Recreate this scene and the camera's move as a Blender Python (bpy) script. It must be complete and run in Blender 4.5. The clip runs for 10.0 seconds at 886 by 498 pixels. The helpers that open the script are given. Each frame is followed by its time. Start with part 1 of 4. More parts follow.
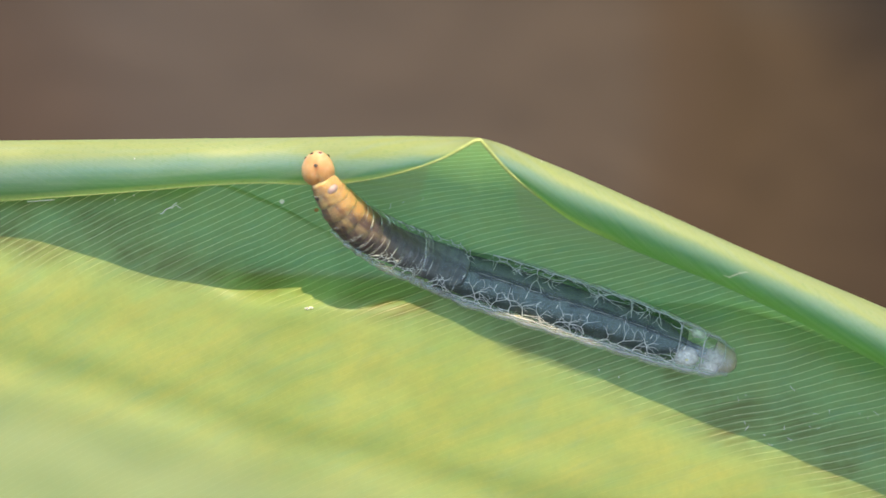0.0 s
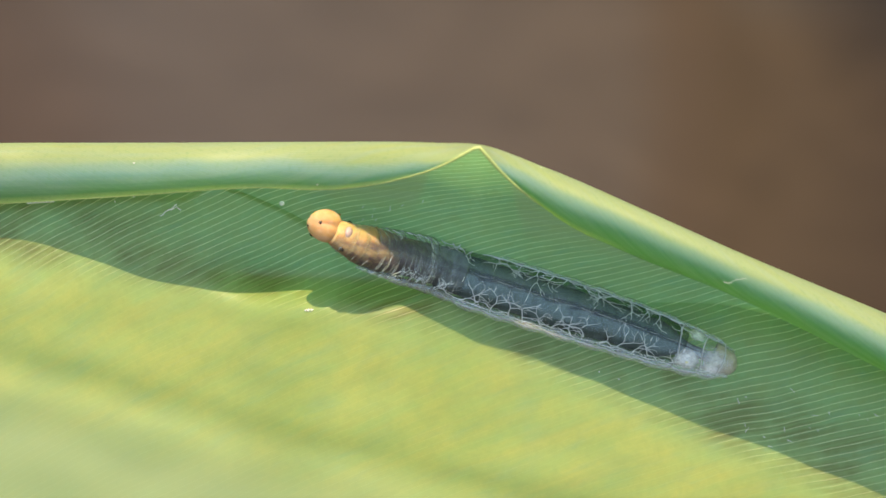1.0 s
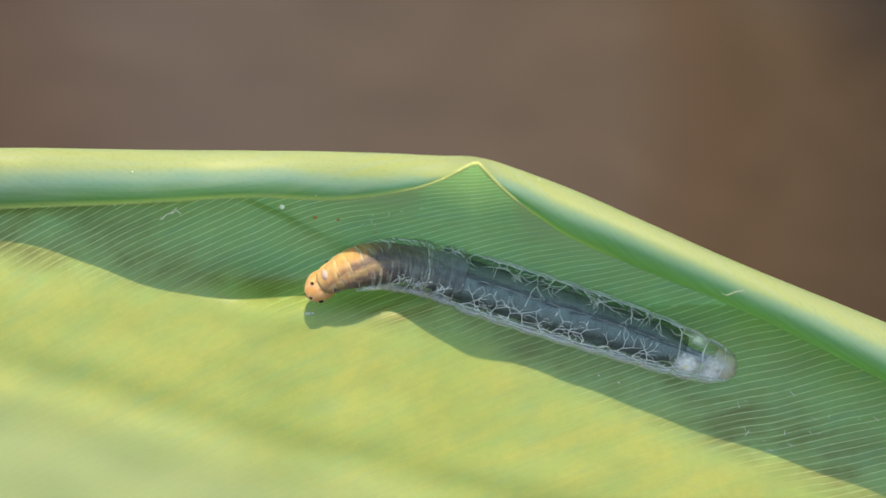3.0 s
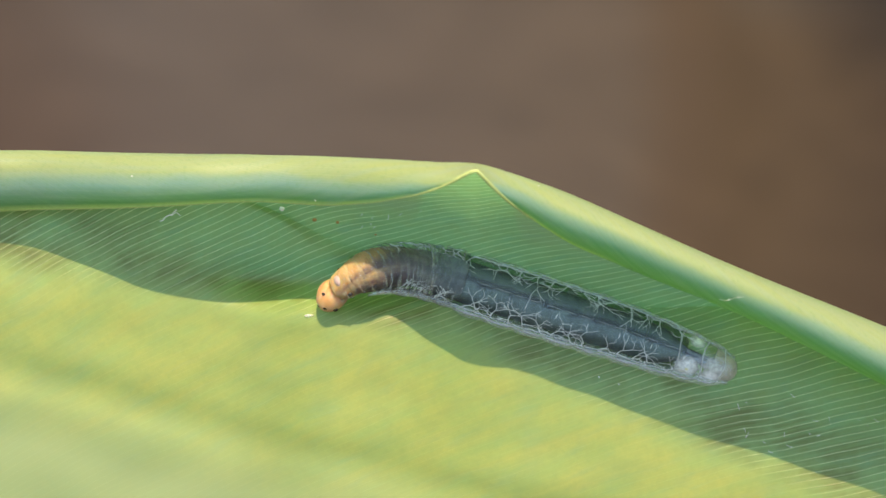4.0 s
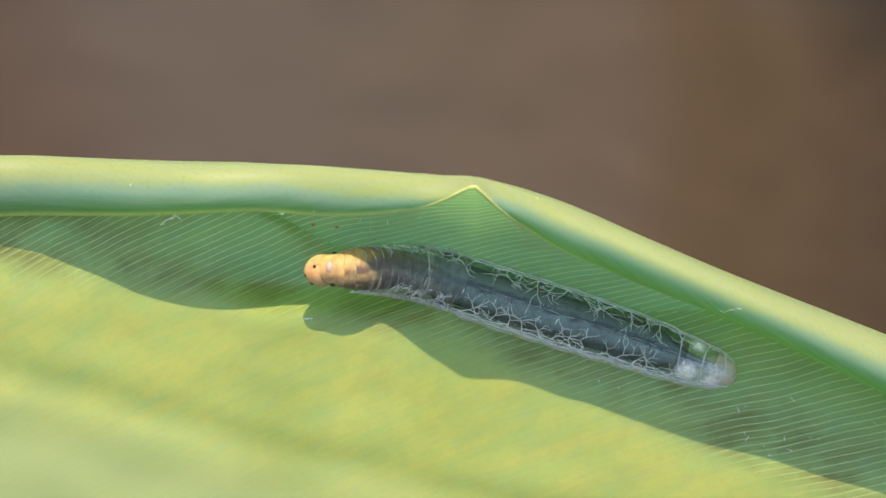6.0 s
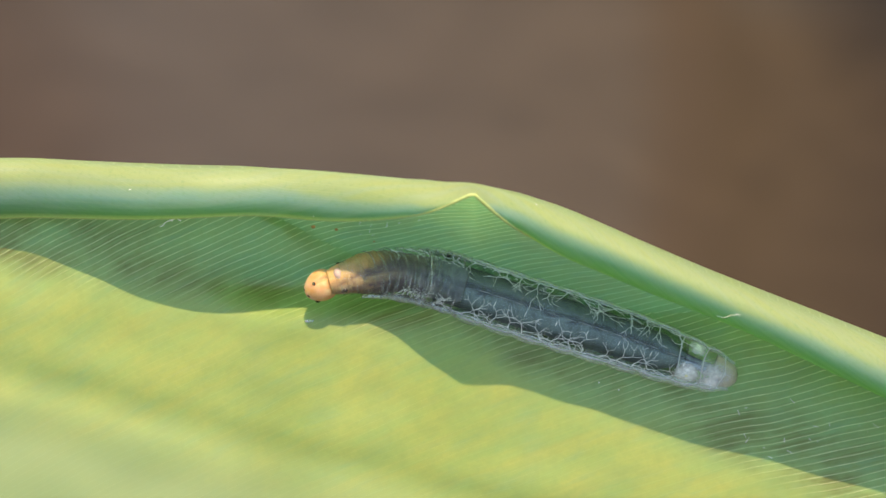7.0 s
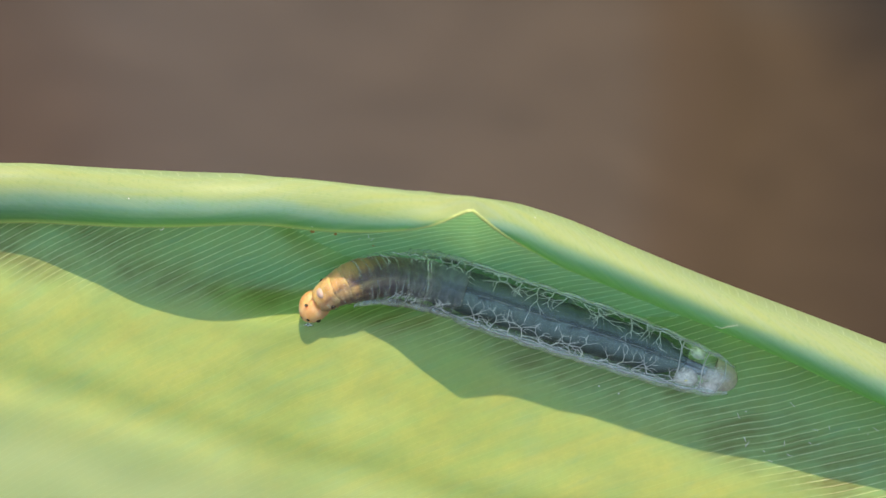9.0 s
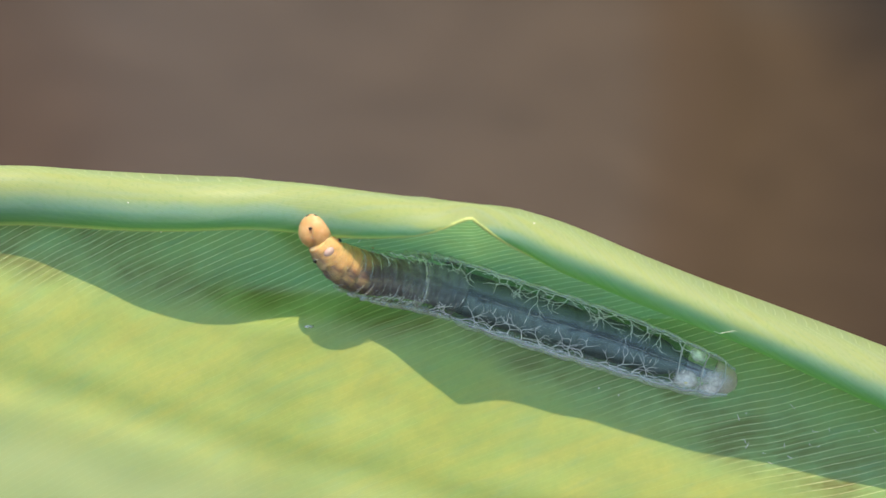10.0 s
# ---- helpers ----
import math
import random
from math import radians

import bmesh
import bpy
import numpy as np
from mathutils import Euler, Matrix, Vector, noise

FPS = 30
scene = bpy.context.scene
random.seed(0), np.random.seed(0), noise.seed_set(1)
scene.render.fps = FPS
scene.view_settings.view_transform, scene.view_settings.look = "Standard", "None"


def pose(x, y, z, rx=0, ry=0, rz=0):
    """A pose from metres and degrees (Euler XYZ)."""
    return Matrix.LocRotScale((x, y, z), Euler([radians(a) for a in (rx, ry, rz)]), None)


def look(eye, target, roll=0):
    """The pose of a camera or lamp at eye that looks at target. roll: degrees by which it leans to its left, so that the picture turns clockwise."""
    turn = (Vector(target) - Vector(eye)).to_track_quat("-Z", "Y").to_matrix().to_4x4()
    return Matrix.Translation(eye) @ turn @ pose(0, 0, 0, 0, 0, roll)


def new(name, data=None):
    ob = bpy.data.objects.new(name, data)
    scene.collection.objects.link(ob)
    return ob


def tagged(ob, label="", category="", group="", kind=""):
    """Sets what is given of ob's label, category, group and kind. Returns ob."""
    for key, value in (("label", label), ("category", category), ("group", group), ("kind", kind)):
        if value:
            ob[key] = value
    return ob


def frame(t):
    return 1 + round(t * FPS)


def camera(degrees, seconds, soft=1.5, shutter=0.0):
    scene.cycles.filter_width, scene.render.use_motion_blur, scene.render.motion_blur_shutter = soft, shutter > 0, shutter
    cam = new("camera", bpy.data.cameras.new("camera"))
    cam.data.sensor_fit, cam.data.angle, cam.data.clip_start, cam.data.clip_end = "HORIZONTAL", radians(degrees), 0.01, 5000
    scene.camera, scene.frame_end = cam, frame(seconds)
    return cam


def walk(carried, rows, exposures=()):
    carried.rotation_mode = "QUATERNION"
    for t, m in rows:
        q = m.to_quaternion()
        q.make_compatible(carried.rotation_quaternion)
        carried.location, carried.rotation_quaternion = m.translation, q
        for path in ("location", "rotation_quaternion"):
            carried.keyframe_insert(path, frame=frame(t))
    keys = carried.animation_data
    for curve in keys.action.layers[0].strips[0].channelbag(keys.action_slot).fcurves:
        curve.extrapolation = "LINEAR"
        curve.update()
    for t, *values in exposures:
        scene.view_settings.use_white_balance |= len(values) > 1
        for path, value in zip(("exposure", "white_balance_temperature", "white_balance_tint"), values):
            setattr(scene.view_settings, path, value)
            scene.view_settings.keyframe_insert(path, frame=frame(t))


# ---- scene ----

# One unit on the plan sheet is 0.05 mm. The sheet's x runs right, y down; height rises towards the lens.
MM = 0.00005
FAR = 0.2223            # lens to the plan sheet
CX, CY = 784, 441
SHEET = pose(0, 0, 1.0, 70, 0, 0)   # the sheet hangs a metre above the soil, tipped back


def spot(x, y, h=0.0):
    """A place in the sheet's space that is seen at plan x, y and lies h above it."""
    k = 1 - h * MM / FAR
    return Vector(((x - CX) * MM * k, (CY - y) * MM * k, h * MM))


# ---- camera ----
cam = camera(20, 10.0, soft=1.5)
cam.data.dof.use_dof = True
cam.data.dof.focus_distance = FAR - 0.004
cam.data.dof.aperture_fstop = 26
STAND = SHEET @ Matrix.Translation((0, 0, FAR))
walk(cam, [(0, STAND), (10, STAND)], exposures=[(0, 0.7, 6500, 10), (8.1, 0.7, 6500, 10), (8.3, 0.7, 6230, 8.6), (10, 0.7, 6230, 8.6)])

# ---- light ----
to_sun = (SHEET.to_3x3() @ Vector((0.06, 1.11, 1.0))).normalized()
sun_data = bpy.data.lights.new("sun", "SUN")
sun_data.energy, sun_data.angle, sun_data.color = 4.9, radians(0.6), (0.98, 0.745, 0.43)
sun = new("sun", sun_data)
sun.matrix_world = look((0, 0, 3), Vector((0, 0, 3)) - to_sun)
world = bpy.data.worlds.new("sky")
world.use_nodes = True
scene.world = world
sky = world.node_tree.nodes.new("ShaderNodeTexSky")
sky.sky_type, sky.sun_disc = "NISHITA", False
sky.sun_elevation = math.asin(to_sun.z)
sky.sun_rotation = math.atan2(to_sun.x, to_sun.y)
back = world.node_tree.nodes["Background"]
back.inputs["Strength"].default_value = 0.186
world.node_tree.links.new(sky.outputs[0], back.inputs["Color"])


# ---- materials ----
class Mat:
    """A small builder for node materials."""

    def __init__(self, name):
        self.m = bpy.data.materials.new(name)
        self.m.use_nodes = True
        self.t = self.m.node_tree
        self.bsdf = self.t.nodes["Principled BSDF"]
        self.out = self.t.nodes["Material Output"]

    def n(self, kind, **values):
        node = self.t.nodes.new(kind)
        for key, value in values.items():
            node.inputs[key].default_value = value
        return node

    def to(self, a, b):
        self.t.links.new(a, b)

    def math(self, op, a, b=None, c=None):
        node = self.t.nodes.new("ShaderNodeMath")
        node.operation = op
        for i, v in enumerate((a, b, c)):
            if v is None:
                continue
            if isinstance(v, (int, float)):
                node.inputs[i].default_value = v
            else:
                self.to(v, node.inputs[i])
        return node.outputs[0]

    def noise(self, vec, scale, detail=3.0, rough=0.5):
        node = self.n("ShaderNodeTexNoise", Scale=scale, Detail=detail, Roughness=rough)
        if vec is not None:
            self.to(vec, node.inputs["Vector"])
        return node.outputs["Fac"]

    def ramp(self, fac, stops):
        node = self.t.nodes.new("ShaderNodeValToRGB")
        e = node.color_ramp.elements
        while len(e) < len(stops):
            e.new(0.5)
        for el, (p, c) in zip(e, stops):
            el.position, el.color = p, (*c, 1)
        self.to(fac, node.inputs[0])
        return node.outputs["Color"]

    def mix(self, fac, a, b):
        node = self.t.nodes.new("ShaderNodeMix")
        node.data_type = "RGBA"
        for sock, v in ((node.inputs[0], fac), (node.inputs[6], a), (node.inputs[7], b)):
            if isinstance(v, (int, float)):
                sock.default_value = v
            elif isinstance(v, tuple):
                sock.default_value = (*v, 1)
            else:
                self.to(v, sock)
        return node.outputs[2]

    def bump(self, height, strength, distance):
        node = self.n("ShaderNodeBump", Strength=strength, Distance=distance)
        self.to(height, node.inputs["Height"])
        self.to(node.outputs[0], self.bsdf.inputs["Normal"])
        return node.outputs[0]

    def coord(self, which="Object"):
        return self.t.nodes.new("ShaderNodeTexCoord").outputs[which]


def plain(name, color, rough=0.5, spec=0.5, vary=0.15, scale=4000.0):
    """A small thing's surface with a faint mottle."""
    m = Mat(name)
    f = m.noise(m.coord(), scale, 4)
    dark = tuple(c * (1 - vary) for c in color)
    light = tuple(min(1, c * (1 + vary)) for c in color)
    m.to(m.ramp(f, [(0.3, dark), (0.7, light)]), m.bsdf.inputs["Base Color"])
    m.bsdf.inputs["Roughness"].default_value = rough
    m.bsdf.inputs["Specular IOR Level"].default_value = spec
    m.bump(f, 0.15, 0.00005)
    return m.m


def leaf_material():
    m = Mat("leaf")
    uvn = m.t.nodes.new("ShaderNodeUVMap")
    uvn.uv_map = "sheet"
    uv = uvn.outputs[0]
    sep = m.n("ShaderNodeSeparateXYZ")
    m.to(uv, sep.inputs[0])
    x, s = sep.outputs["X"], sep.outputs["Y"]
    warp = m.noise(uv, 0.07, 2)
    xx = m.math("MULTIPLY", x, x)
    lean = m.math("ADD", m.math("MULTIPLY", x, -0.56), m.math("MULTIPLY", xx, 0.00225))
    q = m.math("ADD", m.math("ADD", lean, s), m.math("MULTIPLY", warp, 1.6))
    # veins, in millimetres of the sheet
    f = m.math("ABSOLUTE", m.math("SUBTRACT", m.math("FRACT", m.math("DIVIDE", q, 0.66)), 0.5))
    line = m.n("ShaderNodeMapRange", **{"From Min": 0.0, "From Max": 0.068, "To Min": 1.0, "To Max": 0.0})
    line.interpolation_type = "SMOOTHSTEP"
    m.to(f, line.inputs["Value"])
    # thinner veins between the main ones
    f2 = m.math("ABSOLUTE", m.math("SUBTRACT", m.math("FRACT", m.math("DIVIDE", q, 0.23)), 0.5))
    # how far above the cast shadow's edge a place lies; sunlit veins are faded out
    near = m.n("ShaderNodeMapRange", **{"From Min": -31.2, "From Max": -26.5, "To Min": 0.05, "To Max": 0.78})
    off = m.math("MULTIPLY", m.math("MAXIMUM", m.math("SUBTRACT", x, 42.5), 0.0), 0.42)
    left = m.math("MULTIPLY", m.math("MAXIMUM", m.math("SUBTRACT", 46.0, x), 0.0), -0.17)
    rise = m.math("ADD", m.math("ADD", s, off), left)
    m.to(rise, near.inputs["Value"])
    patchy = m.math("MULTIPLY_ADD", m.noise(uv, 0.5, 2), 1.3, 0.1)
    faint = m.math("MULTIPLY", m.math("MULTIPLY", line.outputs[0], patchy), near.outputs[0])
    # streaks along the veins
    comb = m.n("ShaderNodeCombineXYZ")
    m.to(m.math("MULTIPLY", x, 0.05), comb.inputs["X"])
    m.to(m.math("MULTIPLY", q, 0.8), comb.inputs["Y"])
    streak = m.noise(comb.outputs[0], 1.0, 4, 0.6)
    blotch = m.noise(uv, 0.2, 4, 0.6)
    base = m.ramp(blotch, [(0.28, (0.3, 0.42, 0.16)), (0.48, (0.35, 0.46, 0.13)), (0.75, (0.46, 0.48, 0.11))])
    base = m.mix(m.ramp(streak, [(0.35, (0, 0, 0)), (0.68, (0.55, 0.55, 0.55))]), base, (0.52, 0.47, 0.1))
    # greener above the shadow's edge, shade's tint put in the colour; dull smudges along the veins
    green = m.n("ShaderNodeMapRange", **{"From Min": -33.0, "From Max": -26.5, "To Min": 0.0, "To Max": 0.58})
    m.to(rise, green.inputs["Value"])
    base = m.mix(green.outputs[0], base, (0.23, 0.54, 0.28))
    comb2 = m.n("ShaderNodeCombineXYZ")
    m.to(m.math("MULTIPLY", x, 0.16), comb2.inputs["X"])
    m.to(m.math("MULTIPLY", q, 0.55), comb2.inputs["Y"])
    smudge = m.ramp(m.noise(comb2.outputs[0], 1.0, 5, 0.65), [(0.49, (0, 0, 0)), (0.68, (0.5, 0.5, 0.5))])
    base = m.mix(m.math("MULTIPLY", smudge, m.math("MULTIPLY_ADD", near.outputs[0], 0.5, 0.35)), base, (0.11, 0.15, 0.09))
    # brownish lines beside the veins, in loose patches; kept to the shaded blade, they deepen its shade
    comb3 = m.n("ShaderNodeCombineXYZ")
    m.to(m.math("MULTIPLY", x, 0.1), comb3.inputs["X"])
    m.to(m.math("MULTIPLY", q, 3.4), comb3.inputs["Y"])
    low = m.n("ShaderNodeMapRange", **{"From Min": -31.2, "From Max": -29.0, "To Min": 0.04, "To Max": 1.0})
    m.to(rise, low.inputs["Value"])
    lines = m.ramp(m.noise(comb3.outputs[0], 1.0, 4, 0.6), [(0.34, (0.25, 0.25, 0.25)), (0.6, (0.95, 0.95, 0.95))])
    where = m.ramp(m.noise(uv, 0.16, 4, 0.6), [(0.36, (0.12, 0.12, 0.12)), (0.56, (1, 1, 1))])
    dull = m.ramp(m.noise(uv, 0.75, 4, 0.65), [(0.45, (0, 0, 0)), (0.7, (0.55, 0.55, 0.55))])
    base = m.mix(dull, base, (0.31, 0.37, 0.1))
    teal = m.ramp(m.noise(comb2.outputs[0], 1.5, 4, 0.6), [(0.54, (0, 0, 0)), (0.7, (0.6, 0.6, 0.6))])
    base = m.mix(m.math("MULTIPLY", teal, m.math("MULTIPLY_ADD", near.outputs[0], 0.7, 0.3)), base, (0.17, 0.38, 0.27))
    mottle = m.ramp(m.noise(uv, 2.9, 6, 0.75), [(0.38, (0.0, 0.0, 0.0)), (0.64, (0.56, 0.56, 0.56))])
    # paler beyond the shallow crease
    pale = m.n("ShaderNodeMapRange", **{"From Min": -1.0, "From Max": 6.0, "To Min": 0.0, "To Max": 0.78})
    m.to(m.math("SUBTRACT", m.math("MULTIPLY_ADD", x, -0.27, -32.0), s), pale.inputs["Value"])
    base = m.mix(m.math("MULTIPLY", mottle, m.math("MULTIPLY_ADD", near.outputs[0], 0.6, 0.4)), base, (0.24, 0.34, 0.1))
    # the blade above the crest stays fresh and green
    above = m.n("ShaderNodeMapRange", **{"From Min": -28.5, "From Max": -25.5})
    m.to(rise, above.inputs["Value"])
    enter = m.n("ShaderNodeMapRange", **{"From Min": 12.0, "From Max": 18.0})
    m.to(x, enter.inputs["Value"])
    leave = m.n("ShaderNodeMapRange", **{"From Min": 44.0, "From Max": 58.0, "To Min": 0.85, "To Max": 0.0})
    m.to(x, leave.inputs["Value"])
    fresh = m.math("MULTIPLY", above.outputs[0], m.math("MULTIPLY", enter.outputs[0], leave.outputs[0]))
    upper = m.n("ShaderNodeMapRange", **{"From Min": -25.5, "From Max": -22.5, "To Min": 0.0, "To Max": 0.8})
    m.to(rise, upper.inputs["Value"])
    lines = m.math("MULTIPLY", lines, m.math("SUBTRACT", 1.0, m.math("MAXIMUM", fresh, upper.outputs[0])))
    base = m.mix(m.math("MULTIPLY", m.math("MULTIPLY", lines, where), low.outputs[0]), base, (0.13, 0.085, 0.022))
    base = m.mix(pale.outputs[0], base, (0.4, 0.48, 0.24))
    # the turned-over underside, light painted in: sunlit yellow fold, bluish sky sheen on waxy bloom, shaded green
    # towards the margin
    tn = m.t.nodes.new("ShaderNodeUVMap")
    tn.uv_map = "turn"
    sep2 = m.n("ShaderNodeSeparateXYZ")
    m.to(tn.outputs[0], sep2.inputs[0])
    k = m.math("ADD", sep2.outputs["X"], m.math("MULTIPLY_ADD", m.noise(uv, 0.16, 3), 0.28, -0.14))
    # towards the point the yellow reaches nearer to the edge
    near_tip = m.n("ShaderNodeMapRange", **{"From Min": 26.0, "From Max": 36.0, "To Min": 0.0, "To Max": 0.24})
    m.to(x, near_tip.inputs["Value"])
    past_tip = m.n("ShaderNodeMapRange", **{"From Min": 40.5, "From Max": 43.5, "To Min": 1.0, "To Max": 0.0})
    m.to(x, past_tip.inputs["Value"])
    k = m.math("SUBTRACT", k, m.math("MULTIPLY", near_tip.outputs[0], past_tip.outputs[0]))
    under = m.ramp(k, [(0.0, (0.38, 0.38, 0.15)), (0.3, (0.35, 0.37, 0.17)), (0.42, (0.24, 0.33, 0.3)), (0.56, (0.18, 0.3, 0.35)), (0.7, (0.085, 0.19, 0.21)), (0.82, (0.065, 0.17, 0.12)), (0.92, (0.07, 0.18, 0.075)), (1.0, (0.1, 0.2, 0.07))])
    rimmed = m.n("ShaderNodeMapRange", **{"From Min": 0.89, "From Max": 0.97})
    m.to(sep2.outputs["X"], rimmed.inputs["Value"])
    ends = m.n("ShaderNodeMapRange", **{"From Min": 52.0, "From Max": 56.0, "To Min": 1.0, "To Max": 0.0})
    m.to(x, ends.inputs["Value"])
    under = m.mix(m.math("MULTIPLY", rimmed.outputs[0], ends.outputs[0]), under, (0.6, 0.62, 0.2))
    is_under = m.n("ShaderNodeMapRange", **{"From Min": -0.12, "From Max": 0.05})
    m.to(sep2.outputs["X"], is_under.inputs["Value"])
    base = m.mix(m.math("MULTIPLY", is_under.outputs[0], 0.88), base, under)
    comb4 = m.n("ShaderNodeCombineXYZ")
    m.to(m.math("MULTIPLY", x, 0.07), comb4.inputs["X"])
    m.to(m.math("MULTIPLY", s, 1.5), comb4.inputs["Y"])
    bloom = m.ramp(m.noise(comb4.outputs[0], 1.0, 6, 0.68), [(0.4, (0, 0, 0)), (0.72, (0.6, 0.6, 0.6))])
    base = m.mix(m.math("MULTIPLY", bloom, is_under.outputs[0]), base, (0.31, 0.38, 0.33))
    dots = m.ramp(m.noise(uv, 2.2, 4, 0.7), [(0.52, (0, 0, 0)), (0.74, (0.45, 0.45, 0.45))])
    base = m.mix(m.math("MULTIPLY", dots, is_under.outputs[0]), base, (0.1, 0.2, 0.08))
    faint = m.math("MULTIPLY", faint, m.math("MULTIPLY_ADD", is_under.outputs[0], -0.95, 1.0))
    fine_line = m.math("MULTIPLY", f2, m.math("MULTIPLY_ADD", is_under.outputs[0], 0.34, 0.12))
    base = m.mix(fine_line, base, (0.17, 0.3, 0.09))
    col = m.mix(m.math("MINIMUM", m.math("MULTIPLY", faint, 1.8), 1.0), base, (0.86, 0.92, 0.52))
    m.bsdf.inputs["Coat IOR"].default_value = 2.0
    m.bsdf.inputs["Coat Roughness"].default_value = 0.35
    m.to(m.math("MINIMUM", m.math("MULTIPLY", faint, 0.5), 1.0), m.bsdf.inputs["Coat Weight"])
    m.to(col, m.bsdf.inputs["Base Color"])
    m.to(m.math("MULTIPLY_ADD", is_under.outputs[0], -0.03, 0.48), m.bsdf.inputs["Roughness"])
    m.bsdf.inputs["Specular IOR Level"].default_value = 0.42
    ridge = m.math("MULTIPLY", m.math("MULTIPLY", line.outputs[0], near.outputs[0]), m.math("MULTIPLY_ADD", is_under.outputs[0], -1.0, 1.0))
    h = m.math("ADD", m.math("ADD", ridge, m.math("MULTIPLY", f2, 0.12)), m.math("MULTIPLY", streak, 0.9))
    nrm = m.bump(h, 0.4, 0.00006)
    tr = m.n("ShaderNodeBsdfTranslucent")
    m.to(m.mix(0.6, col, (0.37, 0.84, 0.27)), tr.inputs["Color"])
    m.to(nrm, tr.inputs["Normal"])
    mx = m.n("ShaderNodeMixShader")
    m.to(m.math("MULTIPLY_ADD", is_under.outputs[0], -0.07, 0.48), mx.inputs[0])
    m.to(m.bsdf.outputs[0], mx.inputs[1])
    m.to(tr.outputs[0], mx.inputs[2])
    m.to(mx.outputs[0], m.out.inputs["Surface"])
    return m.m


def soil_material():
    m = Mat("soil")
    c = m.coord()
    big = m.noise(c, 1.6, 2)
    fine = m.noise(c, 25.0, 4)
    col = m.ramp(big, [(0.35, (0.05, 0.04, 0.022)), (0.5, (0.07, 0.06, 0.038)), (0.68, (0.09, 0.08, 0.055))])
    col = m.mix(m.math("MULTIPLY", fine, 0.35), col, (0.04, 0.045, 0.022))
    m.to(col, m.bsdf.inputs["Base Color"])
    m.bsdf.inputs["Roughness"].default_value = 0.95
    m.bump(fine, 0.4, 0.02)
    return m.m


def skin_material(name, tint, solid, wet=1.0):
    """Clear wet skin: mostly see-through, with a milky part and a wet gloss."""
    m = Mat(name)
    f = m.noise(m.coord(), 2500.0, 4)
    m.to(m.ramp(f, [(0.35, tuple(c * 0.75 for c in tint)), (0.7, tint)]), m.bsdf.inputs["Base Color"])
    m.bsdf.inputs["Roughness"].default_value = 0.22
    nrm = m.bump(f, 0.35, 0.00012)
    clear = m.n("ShaderNodeBsdfTransparent")
    clear.inputs["Color"].default_value = (0.97, 0.985, 0.98, 1)
    mx = m.n("ShaderNodeMixShader", Fac=solid)
    m.to(clear.outputs[0], mx.inputs[1])
    m.to(m.bsdf.outputs[0], mx.inputs[2])
    gloss = m.n("ShaderNodeBsdfGlossy", Roughness=0.16)
    gloss.inputs["Roughness"].default_value = 0.22 if wet == 1 else 0.42
    m.to(nrm, gloss.inputs["Normal"])
    fr = m.n("ShaderNodeLayerWeight", Blend=0.3)
    m.to(nrm, fr.inputs["Normal"])
    mx2 = m.n("ShaderNodeMixShader")
    m.to(m.math("MULTIPLY_ADD", m.math("POWER", fr.outputs["Facing"], 3.0), 0.11 * wet, 0.022 * wet), mx2.inputs[0])
    m.to(mx.outputs[0], mx2.inputs[1])
    m.to(gloss.outputs[0], mx2.inputs[2])
    m.to(mx2.outputs[0], m.out.inputs["Surface"])
    return m.m


def bank_material():
    m = Mat("earth_bank")
    c = m.coord()
    sep = m.n("ShaderNodeSeparateXYZ")
    m.to(c, sep.inputs[0])
    wob = m.noise(c, 3.0, 2)
    k = m.math("ADD", m.math("MULTIPLY_ADD", sep.outputs["X"], 1.0, 0.5), m.math("MULTIPLY_ADD", wob, 0.05, -0.025))
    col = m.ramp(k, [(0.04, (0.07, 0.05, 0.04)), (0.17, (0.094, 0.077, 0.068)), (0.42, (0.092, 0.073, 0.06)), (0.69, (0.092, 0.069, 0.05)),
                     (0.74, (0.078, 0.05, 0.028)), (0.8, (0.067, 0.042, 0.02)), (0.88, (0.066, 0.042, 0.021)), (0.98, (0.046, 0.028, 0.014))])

    def patch(col, place, r0, r1, tint, much):
        d = m.n("ShaderNodeVectorMath")
        d.operation = "DISTANCE"
        m.to(c, d.inputs[0])
        d.inputs[1].default_value = place
        near = m.n("ShaderNodeMapRange", **{"From Min": r0, "From Max": r1, "To Min": much, "To Max": 0.0})
        m.to(d.outputs["Value"], near.inputs["Value"])
        return m.mix(near.outputs[0], col, tint)

    # redder soil low on one side, a paler streak beside the dark spot
    col = patch(col, (-0.44, 2.3, 0.27), 0.03, 0.2, (0.075, 0.048, 0.036), 0.7)
    col = patch(col, (0.36, 2.3, 0.5), 0.02, 0.12, (0.1, 0.083, 0.066), 0.8)
    # a near-black spot high on one side
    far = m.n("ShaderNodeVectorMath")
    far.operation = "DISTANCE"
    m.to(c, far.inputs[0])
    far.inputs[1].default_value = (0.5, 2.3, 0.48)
    dark_spot = m.n("ShaderNodeMapRange", **{"From Min": 0.06, "From Max": 0.17, "To Min": 1.0, "To Max": 0.0})
    m.to(far.outputs["Value"], dark_spot.inputs["Value"])
    col = m.mix(dark_spot.outputs[0], col, (0.008, 0.007, 0.007))
    fine = m.noise(c, 18.0, 4)
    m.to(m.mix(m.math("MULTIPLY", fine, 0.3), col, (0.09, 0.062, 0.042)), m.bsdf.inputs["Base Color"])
    m.bsdf.inputs["Roughness"].default_value = 0.95
    m.bump(fine, 0.4, 0.02)
    return m.m


